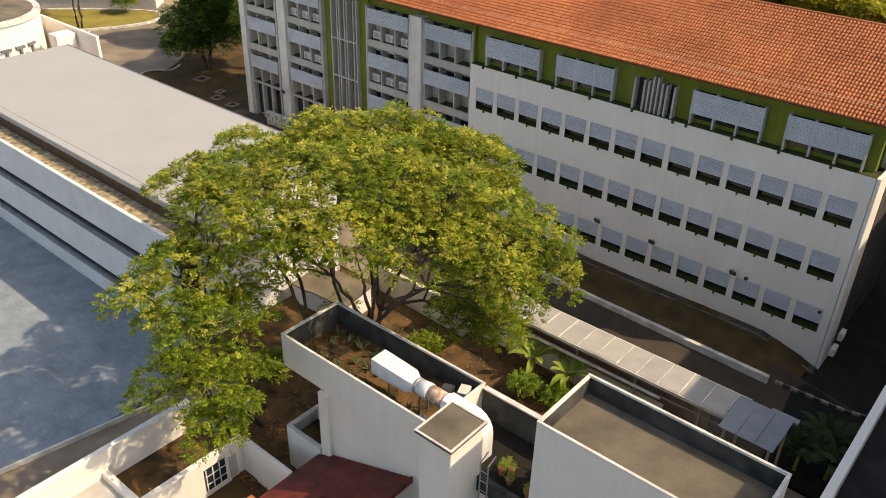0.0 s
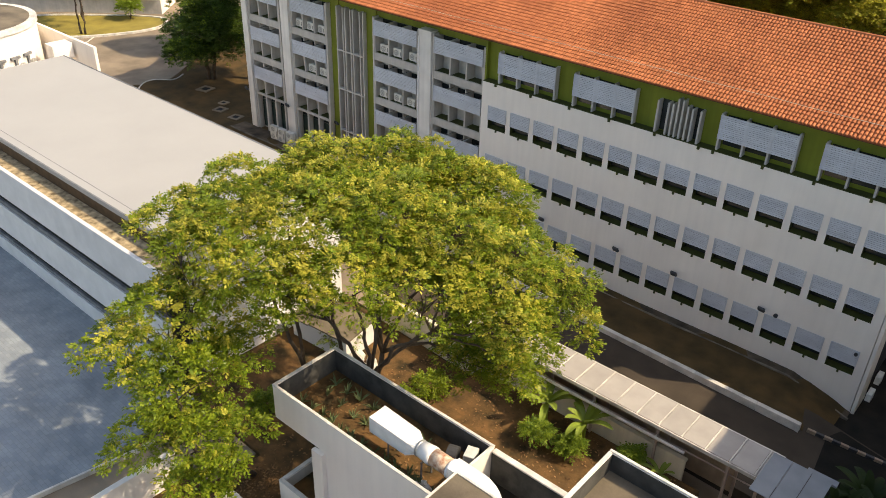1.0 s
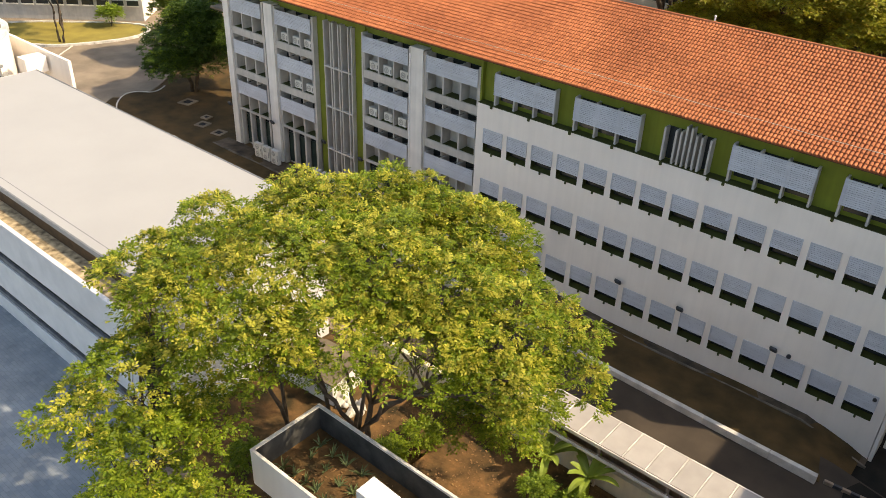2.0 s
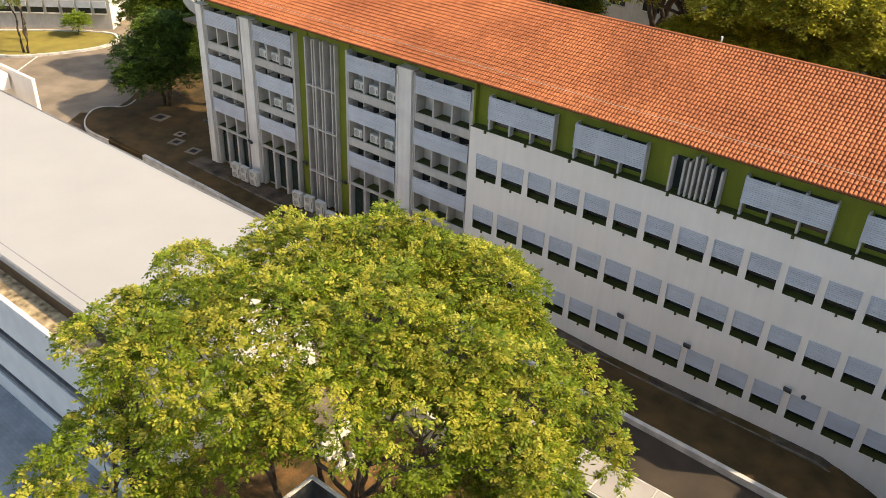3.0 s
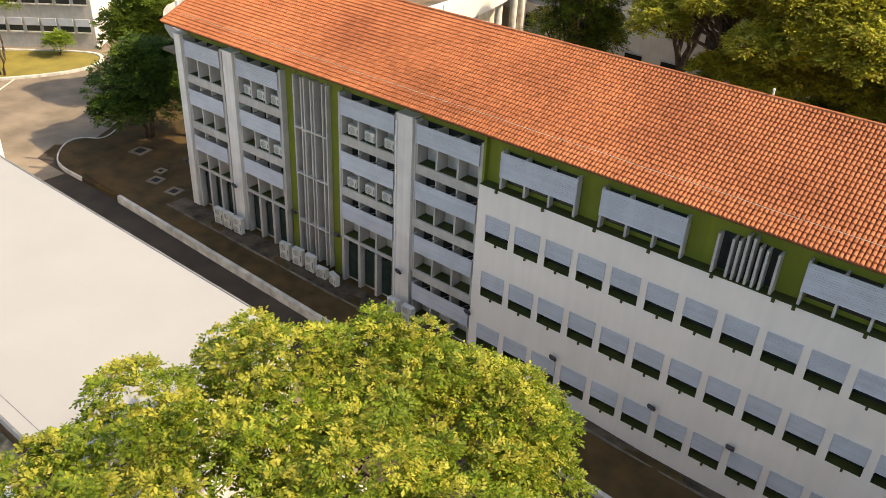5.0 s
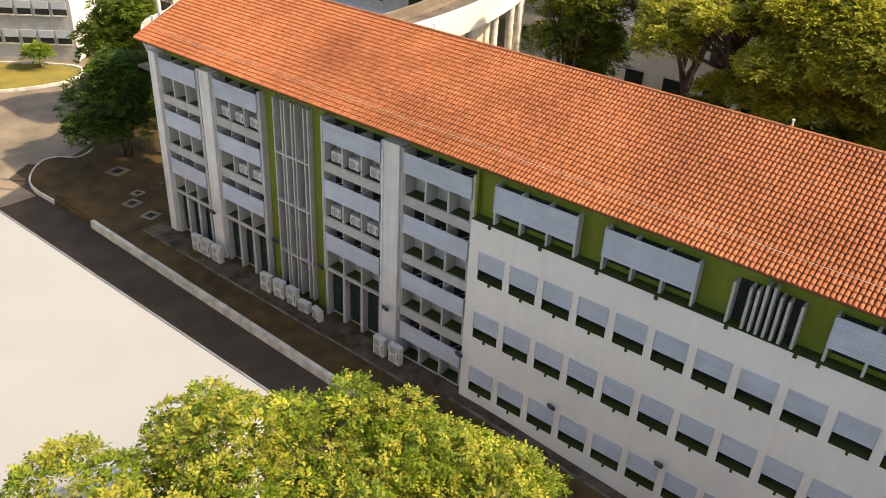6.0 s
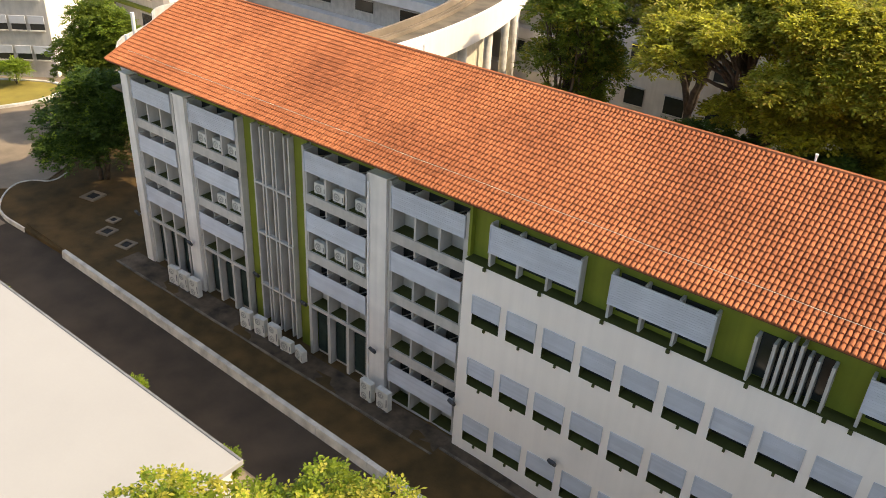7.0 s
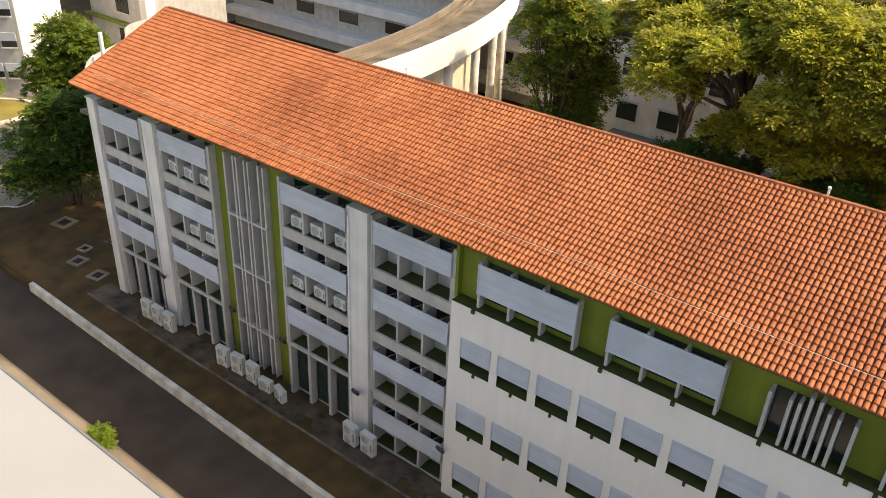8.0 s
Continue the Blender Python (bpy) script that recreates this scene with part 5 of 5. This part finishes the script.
def litter(name, count, x0, x1, y0, y1, height, seed, label):
    """Dry leaves lying on the soil, each a small bent quad."""
    r = np.random.RandomState(seed)
    x, y = r.uniform(x0, x1, count), r.uniform(y0, y1, count)
    keep = r.rand(count) < 0.35 + 0.65 * (np.sin(x * 1.7 + 2 * np.sin(y * 0.9)) > 0.1)
    x, y = x[keep], y[keep]
    z = np.array([height(v) for v in x]) + r.uniform(0.012, 0.05, len(x))
    a, s = r.uniform(0, 6.28, len(x)), r.uniform(0.04, 0.10, len(x))
    u = np.stack([np.cos(a), np.sin(a), r.uniform(-0.2, 0.2, len(x))], 1) * s[:, None]
    v = np.stack([-np.sin(a), np.cos(a), r.uniform(-0.3, 0.3, len(x))], 1) * s[:, None] * 0.5
    c = np.stack([x, y, z], 1)
    P = np.stack([c - u, c - v, c + u, c + v], 1).reshape(-1, 3)
    me = bpy.data.meshes.new(name)
    me.from_pydata(P.tolist(), [], np.arange(len(P)).reshape(-1, 4).tolist())
    me.materials.append(M_LITTER)
    tagged(new(name, me), label, "leaf litter", kind="stuff")


litter("leaf_litter", 2600, 10.6, 22.5, -22.3, -12.5, lambda v: BED, 8, "dry fallen leaves on the raised bed")
litter("leaf_litter", 1800, 6.4, 10.4, -24.2, -12.7, lambda v: gz(v) + 0.06, 5, "dry fallen leaves on the bare soil")
litter("leaf_litter", 2600, 6.4, 11.6, -28.3, -24.2, lambda v: gz(v) + 0.06, 6, "dry fallen leaves on the bare soil")
litter("leaf_litter", 500, 10.4, 18.5, -25.4, -22.8, lambda v: 5.15, 7, "dry leaves in the roof trough")


def garden_store():
    """A low store among the stems: grey roof slabs on white walls."""
    g = thing("garden_store", pose(2.6, -15.6, -1.3, 0, 0, 6), "low white store with grey roof slabs under the tree", "shed")
    bpart("wall", (-2.6, 1.5, -1.2, 1.3, 0, 1.5), M_STEP, g, "white rendered wall", 0.02)
    for k in range(3):
        bm = bmesh.new()
        obox(bm, pose(-1.95 + 1.42 * k, 0.05, 1.56 + 0.04 * (k % 2), 0, 3, 2 * k), 1.38, 2.8, 0.09)
        part("roof_slab", bm, M_SLAB, g, "grey roof slab")


garden_store()
rubble("rubble_heap", 4.9, -16.2, -1.25, 14, 0.8, 0.5, 31, M_KERB, "heap of broken white masonry on the soil", 1.7)


# ---- far buildings ----
def far_window(w, h, shade=0.55):
    bm = bmesh.new()
    box(bm, 0, w, 0.0, 0.12, 0, h)
    win = part("window", bm, M_GLASS, None, "dark window with a pale shade")
    bpart("shade", (-0.08, w + 0.08, -0.14, -0.003, h * (1 - shade), h + 0.12), M_LOUV, win, "pale grey shade panel")
    bpart("sill", (-0.05, w + 0.05, -0.12, -0.003, -0.14, -0.004), M_KERB, win)
    return win


def far_block(name, label, at, length, depth, z1, rows, xs, w, h, shade=0.55, material=M_PILAR, z0=-2.0, top=M_KERB):
    """A block whose front runs along its own x, with rows of windows."""
    b = thing(name, at, label, "building")
    bpart("wall", (0, length, 0, depth, z0, z1), material, b)
    bpart("roof_edge", (-0.2, length + 0.2, -0.2, depth + 0.2, z1 + 0.003, z1 + 0.35), top, b, "flat roof with a raised edge")
    proto = far_window(w, h, shade)
    first = True
    for z in rows:
        for x in xs:
            m = pose(x, -0.10, z)
            if first:
                proto.matrix_basis, first = m, False
                proto.parent = b
            else:
                copy_thing(proto, m).parent = b
    return b


# runs from its corner towards the lawn island
sw = far_block("shaded_window_building", "white multi-storey building with rows of shaded windows", pose(-87.8, -4.3, 0, 0, 0, 42.0), 30.0, 12, 13.0, (1.0, 4.1, 7.2, 10.3), [28.2 - 1.85 * k for k in range(15)], 1.4, 1.35, 0.5, M_GREY)
# grey front, whiter end panel: shade and sunlight put into the paint
bpart("end_wall", (30.003, 30.06, 0, 12, -2, 13.0), M_WHITE, sw, "end wall, its sunlight put into whiter paint")
far_block("pale_block", "pale grey building with large dark windows", pose(-110, 44, 0), 34, 14, 12.0, (0.4, 3.6), (12, 19.5, 27), 3.4, 1.9, 0.1, M_GREY)
bd = far_block("banded_building", "wide grey building with long white balcony bands", pose(-75, 50, 0), 55, 16, 13.0, (2.9,), [5 + 7.5 * k for k in range(7)], 3.0, 1.4, 0.0, M_BACK)
for z in (0.6, 4.9, 8.6):
    bpart("balcony_band", (0, 55, -1.4, -0.003, z, z + 1.1), M_STEP, bd, "long white balcony band")
tw = far_block("stair_block", "pale grey-green stair block with dark windows and a ledge", pose(-76.5, 30, 0), 12.5, 10, 9.5, (0.8, 4.5), (5.6,), 2.3, 1.9, 0.0, M_GREY)
bpart("ledge", (-0.3, 12.8, -0.7, -0.003, 3.2, 3.5), M_GREEN, tw, "green painted ledge")
bpart("pier", (12.003, 13.2, -1.2, -0.004, -2.0, 9.4), M_WHITE, tw, "white corner pier")
wb = far_block("white_hall", "white building behind the trees with dark openings", pose(-17.0, 37, 0), 60, 10, 12.0, (1.6, 5.4, 9.0), [2.5 + 3.6 * k for k in range(15)], 1.7, 1.5, 0.0, M_PILAR, top=M_TAR)
bpart("dark_canopy", (6, 30, -1.6, -0.003, 4.0, 4.4), M_GUT, wb)

# curved ramp
ramp = thing("curved_ramp", (-77.4, 14.0, 0), "long curved concrete ramp on round columns with white parapets", "ramp")


def ring_part(name, parent, r0, r1, z0, z1, a0, a1, material, label="", n=64):
    bm = bmesh.new()
    rows = []
    for i in range(n + 1):
        a = radians(a0 + (a1 - a0) * i / n)
        c, s = math.cos(a), math.sin(a)
        rows.append([(r * c, r * s, z) for r, z in ((r0, z0), (r1, z0), (r1, z1), (r0, z1), (r0, z0))])
    sheet(bm, rows)
    bm.faces.new([bm.verts.new(p) for p in rows[0][:4]])
    bm.faces.new([bm.verts.new(p) for p in rows[-1][:4]])
    return part(name, bm, material, parent, label)


ring_part("deck", ramp, 55.2, 59.6, 11.5, 11.85, -2, 48, M_SLAB, "weathered concrete ramp deck")
ring_part("outer_parapet", ramp, 59.6, 59.85, 10.9, 12.95, -2, 48, M_WHITE, "bright white outer parapet")
ring_part("inner_parapet", ramp, 54.95, 55.2, 11.3, 12.35, -2, 48, M_PAVE, "weathered tan inner parapet")
for r in (55.8, 56.2):
    ring_part("edge_rail", ramp, r, r + 0.08, 11.86, 12.12, -2, 48, M_PAVE)
for k in range(9):
    a = radians(0.5 + 5.6 * k)
    bm = bmesh.new()
    tube(bm, [(58.6 * math.cos(a), 58.6 * math.sin(a), -1.2), (58.6 * math.cos(a), 58.6 * math.sin(a), 11.5)], 0.36, 12)
    part("column", bm, M_KERB, ramp, "round pale column", smooth=True)
ring_part("lower_wall", ramp, 56.0, 56.3, -1.2, 9.4, 3, 48, M_CREAM, "cream curved wall under the ramp")
stair = thing("curved_landing", (0.7, -0.7, -0.1), "raised landing with a curved grey parapet and white posts", "stair")
line = [(-31.0, 4.2), (-33.2, 4.9), (-35.6, 6.0), (-37.0, 7.0), (-38.0, 8.0), (-38.7, 9.4), (-39.4, 10.8), (-40.4, 12.2), (-41.4, 12.9), (-42.6, 13.6), (-43.5, 14.5), (-44.0, 15.6), (-44.1, 16.8), (-43.7, 18.2), (-42.6, 19.8)]
for (xa, ya), (xb, yb) in zip(line, line[1:]):
    d = math.atan2(yb - ya, xb - xa)
    L = math.hypot(xb - xa, yb - ya)
    bm = bmesh.new()
    obox(bm, Matrix.Translation(((xa + xb) / 2, (ya + yb) / 2, 10.52)) @ Matrix.Rotation(d, 4, "Z"), L + 0.06, 0.16, 0.95)
    part("parapet", bm, M_GREY, stair)
    bm = bmesh.new()
    obox(bm, Matrix.Translation(((xa + xb) / 2, (ya + yb) / 2, 9.95)) @ Matrix.Rotation(d, 4, "Z") @ pose(0, -1.6, 0), L + 0.4, 3.2, 0.18)
    part("floor_slab", bm, M_SLAB, stair)
for x, y in ((-32.6, 6.4), (-36.6, 9.4), (-41.6, 16.4)):
    bm = bmesh.new()
    tube(bm, [(x, y, -1.2), (x, y, 9.9)], 0.3, 12)
    part("column", bm, M_PILAR, stair, smooth=True)
for x, y, h in ((-31.2, 4.9, 3.2), (-30.2, 3.7, 2.2)):
    bm = bmesh.new()
    tube(bm, [(x, y, 10.03), (x, y, 11.3 + h)], 0.13, 10)
    part("post", bm, M_DUCT, stair, "white upright post")
bm = bmesh.new()
box(bm, -31.5, -29.2, 2.9, 6.0, 9.84, 10.026)
part("bridge_slab", bm, M_SLAB, stair)


# ---- units and lamps on the long building ----
def fan_grille(bm, c, r, y):
    """Ring bars of a fan guard on a face towards -y."""
    for q in (1.0, 0.5):
        n = 14
        rr = [[(c[0] + (r * q - d) * math.cos(2 * math.pi * k / n), y - e, c[1] + (r * q - d) * math.sin(2 * math.pi * k / n)) for k in range(n + 1)] for d, e in ((0, 0.0), (0, 0.012), (0.03, 0.012))]
        sheet(bm, rr)


def ac_unit(name, w, h, d, fans, label):
    u = thing(name, (0, 0, 0), label, "air conditioner", "outdoor units")
    bpart("casing", (-w / 2, w / 2, -d / 2, d / 2, 0.06, h), M_AC, u, "", 0.02)
    for x in (-w * 0.32, w * 0.32):
        bpart("foot", (x - 0.04, x + 0.04, -d / 2, d / 2, 0.0, 0.057), M_GUT, u)
    r = min(w * 0.36, h / fans * 0.38)
    for k in range(fans):
        z = h * (k + 0.5) / fans + 0.02
        x = -w * 0.10
        bm = bmesh.new()
        n = 16
        bm.faces.new([bm.verts.new((x + r * math.cos(2 * math.pi * i / n), -d / 2 - 0.004, z + r * math.sin(2 * math.pi * i / n))) for i in range(n)])
        part("fan_opening", bm, M_ACF, u, "grey fan opening")
        bm = bmesh.new()
        fan_grille(bm, (x, z), r, -d / 2 - 0.008)
        part("fan_guard", bm, M_AC, u, "wire fan guard")
    bpart("side_cover", (w * 0.36, w * 0.44, -d / 2 - 0.012, -d / 2 - 0.001, h * 0.3, h * 0.7), M_GUT, u)
    return u


def place_all(proto, poses):
    proto.matrix_basis = poses[0]
    for m in poses[1:]:
        copy_thing(proto, m)


w2, w4 = 4.05 / 3, 4.3 / 3
spots = [(-19.95 + w2 * (k + 0.5), TOP) for k in range(3)] + [(-19.95 + w2 * (k + 0.5), TOP - PITCH) for k in (1, 2)]
spots += [(-10.55 + w4 * (k + 0.5), t) for t in (TOP, TOP - PITCH) for k in range(3)]
place_all(ac_unit("ac_outdoor_unit", 0.80, 0.66, 0.30, 1, "small cream outdoor unit on a green sill"), [pose(x + rng.uniform(-0.08, 0.08), 0.82 + rng.uniform(-0.03, 0.03), t - 2.368, 0, 0, rng.uniform(-4, 4)) for x, t in spots])
place_all(ac_unit("ac_outdoor_unit", 0.86, 1.26, 0.34, 2, "tall cream outdoor unit with two fans on the apron"), [pose(x, -0.38 + rng.uniform(-0.06, 0.06), lz(x) + 0.06, 0, 0, rng.uniform(-5, 5)) for x in (-22.2, -21.2, -20.1, -15.1, -13.95, -12.75, -5.4, -4.25)])
place_all(ac_unit("ac_outdoor_unit", 0.86, 0.80, 0.34, 1, "single-fan cream outdoor unit on the apron"), [pose(-11.65, -0.40, -0.49, 0, 0, 4), pose(-10.5, -0.42, -0.49, 0, 0, -14)])
place_all(ac_unit("ac_outdoor_unit", 0.75, 0.55, 0.28, 1, "cream outdoor unit on the end wall"), [pose(27.35, 1.5, -0.6, 0, 0, 90), pose(27.35, 0.4, -1.1, 0, 0, 90)])


def floodlight():
    f = thing("floodlight", (0, 0, 0), "small dark floodlight on a wall arm", "lamp", "wall floodlights")
    bm = bmesh.new()
    tube(bm, [(0, 0, 0), (0, -0.16, 0.02), (0, -0.20, 0.10)], 0.025, 6)
    part("arm", bm, M_STEEL, f)
    bm = bmesh.new()
    obox(bm, pose(0, -0.27, 0.12, 28), 0.40, 0.15, 0.30)
    bmesh.ops.bevel(bm, geom=bm.edges[:], offset=0.02, segments=1, affect="EDGES")
    part("housing", bm, M_ACD, f)
    bm = bmesh.new()
    obox(bm, pose(0, -0.27, 0.12, 28) @ pose(0, -0.078, 0), 0.32, 0.01, 0.22)
    part("lens", bm, M_FRAME, f, "dark lens")
    return f


lamp_at = [(-26.2, 0.27, 2.9), (-20.7, 0.27, 2.8), (-15.2, 0.84, 2.6), (-11.2, 0.84, 2.4), (-5.4, 0.27, 2.4), (0.05, 0.0, 2.2), (5.75, 0.0, 2.0), (11.45, 0.0, 2.0), (15.45, 0.0, 1.95), (20.9, 0.0, 1.95)]
place_all(floodlight(), [pose(*p, 0, 0, rng.uniform(-8, 8)) for p in lamp_at])
for x, y, z, r in ((21.65, 0.0, 1.9, 0.12), (26.1, 0.0, 1.55, 0.10)):
    f = thing("wall_vent", (x, y, z), "small round vent on the white wall", "vent")
    bm = bmesh.new()
    tube(bm, [(0, -0.002, 0), (0, -0.10, 0)], r, 12)
    part("pipe", bm, M_ACD, f)
for x in (11.3, -8.2):
    m = thing("roof_mast", (x, RIDGE_Y + 0.1, RIDGE_Z), "short white mast on the ridge", "mast")
    bm = bmesh.new()
    tube(bm, [(0, 0, 0), (0, 0, 0.36)], 0.045, 8)
    tube(bm, [(0, 0, 0.36), (0, 0, 0.43)], 0.065, 8)
    part("pipe", bm, M_DUCT, m)
# waste pipes beside the pilasters
for x in (-5.98,):
    p = thing("downpipe", (x, 0.24, -0.7), "thin white downpipe on the wall", "pipe")
    bm = bmesh.new()
    tube(bm, [(0, 0, 0), (0, 0, 12.6)], 0.05, 8)
    part("pipe", bm, M_DUCT, p)


# ---- roof tiles ----
def tile_mesh(seed):
    """A barrel tile, wider and raised at its lower end."""
    r = random.Random(seed)
    bm = bmesh.new()
    n, rows = 7, []
    for s, w, up in ((0.0, 0.148, 0.050), (0.03, 0.162, 0.060), (0.16, 0.158, 0.040), (0.36, 0.138, 0.0)):
        rows.append([(w / 2 * -math.cos(math.pi * k / (n - 1)), s, up + 0.070 * math.sin(math.pi * k / (n - 1)) + r.uniform(-0.004, 0.004)) for k in range(n)])
    low = [(x, s + 0.002, z - 0.062) for x, s, z in rows[0]]
    sheet(bm, [low] + rows)
    return bm


A = math.atan2(RIDGE_Z - EAVE_Z, RIDGE_Y - EAVE_Y)
TILT = Matrix.Rotation(A, 4, "X")
TW, NR = 0.195, 25
NC, TS = int((BX1 - BX0) / TW), (SLOPE + 0.04) / NR
data = [(np.array([v.co[:] for v in b.verts]), [[v.index for v in f.verts] for f in b.faces]) for b in (tile_mesh(s) for s in range(6)) if b.verts.index_update() is None]
meshes = [mesh_of("tile", tile_mesh(s), M_TILE) for s in range(6)]
P, F, count = [], [], 0
for i in range(NC):
    for j in range(NR):
        x = BX0 + 0.10 + TW * i + rng.uniform(-0.008, 0.008)
        s = -0.06 + TS * j + rng.uniform(-0.012, 0.012)
        m = Matrix.Translation(roof_pt(x, s, 0.012)) @ TILT @ Matrix.Rotation(rng.uniform(-0.03, 0.03), 4, "Z")
        if 8.6 < x < 12.8 and j < 14 and count < 296:
            part("tile", meshes[(i * 3 + j) % 6], None, ROOF, at=m)
            count += 1
        else:
            v, f = data[(i * 3 + j) % 6]
            q = np.array(m)
            P.append(v @ q[:3, :3].T + q[:3, 3])
            F += [[k + (len(P) - 1) * len(v) for k in g] for g in f]
me = bpy.data.meshes.new("tile_rest")
me.from_pydata(np.concatenate(P).tolist(), [], F)
me.materials.append(M_TILES)
tagged(part("tile_rest", me, None, ROOF, "courses of orange barrel tiles"), kind="stuff")
for k in range(140):
    x = BX0 + 0.2 + 0.392 * k
    bm = bmesh.new()
    tube(bm, [(x, RIDGE_Y, RIDGE_Z + 0.03), (x + 0.42, RIDGE_Y, RIDGE_Z + 0.055)], [0.125, 0.105], 8)
    part("ridge_tile", bm, M_TILE, ROOF)
bm = bmesh.new()
tube(bm, [roof_pt(BX0 + 1 + 2.0 * k, 1.08 + 0.02 * math.sin(2.1 * k), 0.15) for k in range(27)], 0.012, 5)
tagged(part("roof_cable", bm, M_CREAM, ROOF, "thin pale cable along the tiles"))
for k in range(26):
    y = EAVE_Y + 0.02 + (RIDGE_Y - EAVE_Y) * k / 26
    bm = bmesh.new()
    obox(bm, Matrix.Translation(roof_pt(BX0 + 0.02, SLOPE * (k + 0.5) / 26, 0.07)) @ TILT, 0.16, SLOPE / 26 + 0.03, 0.10)
    part("verge_tile", bm, M_TILE, ROOF)
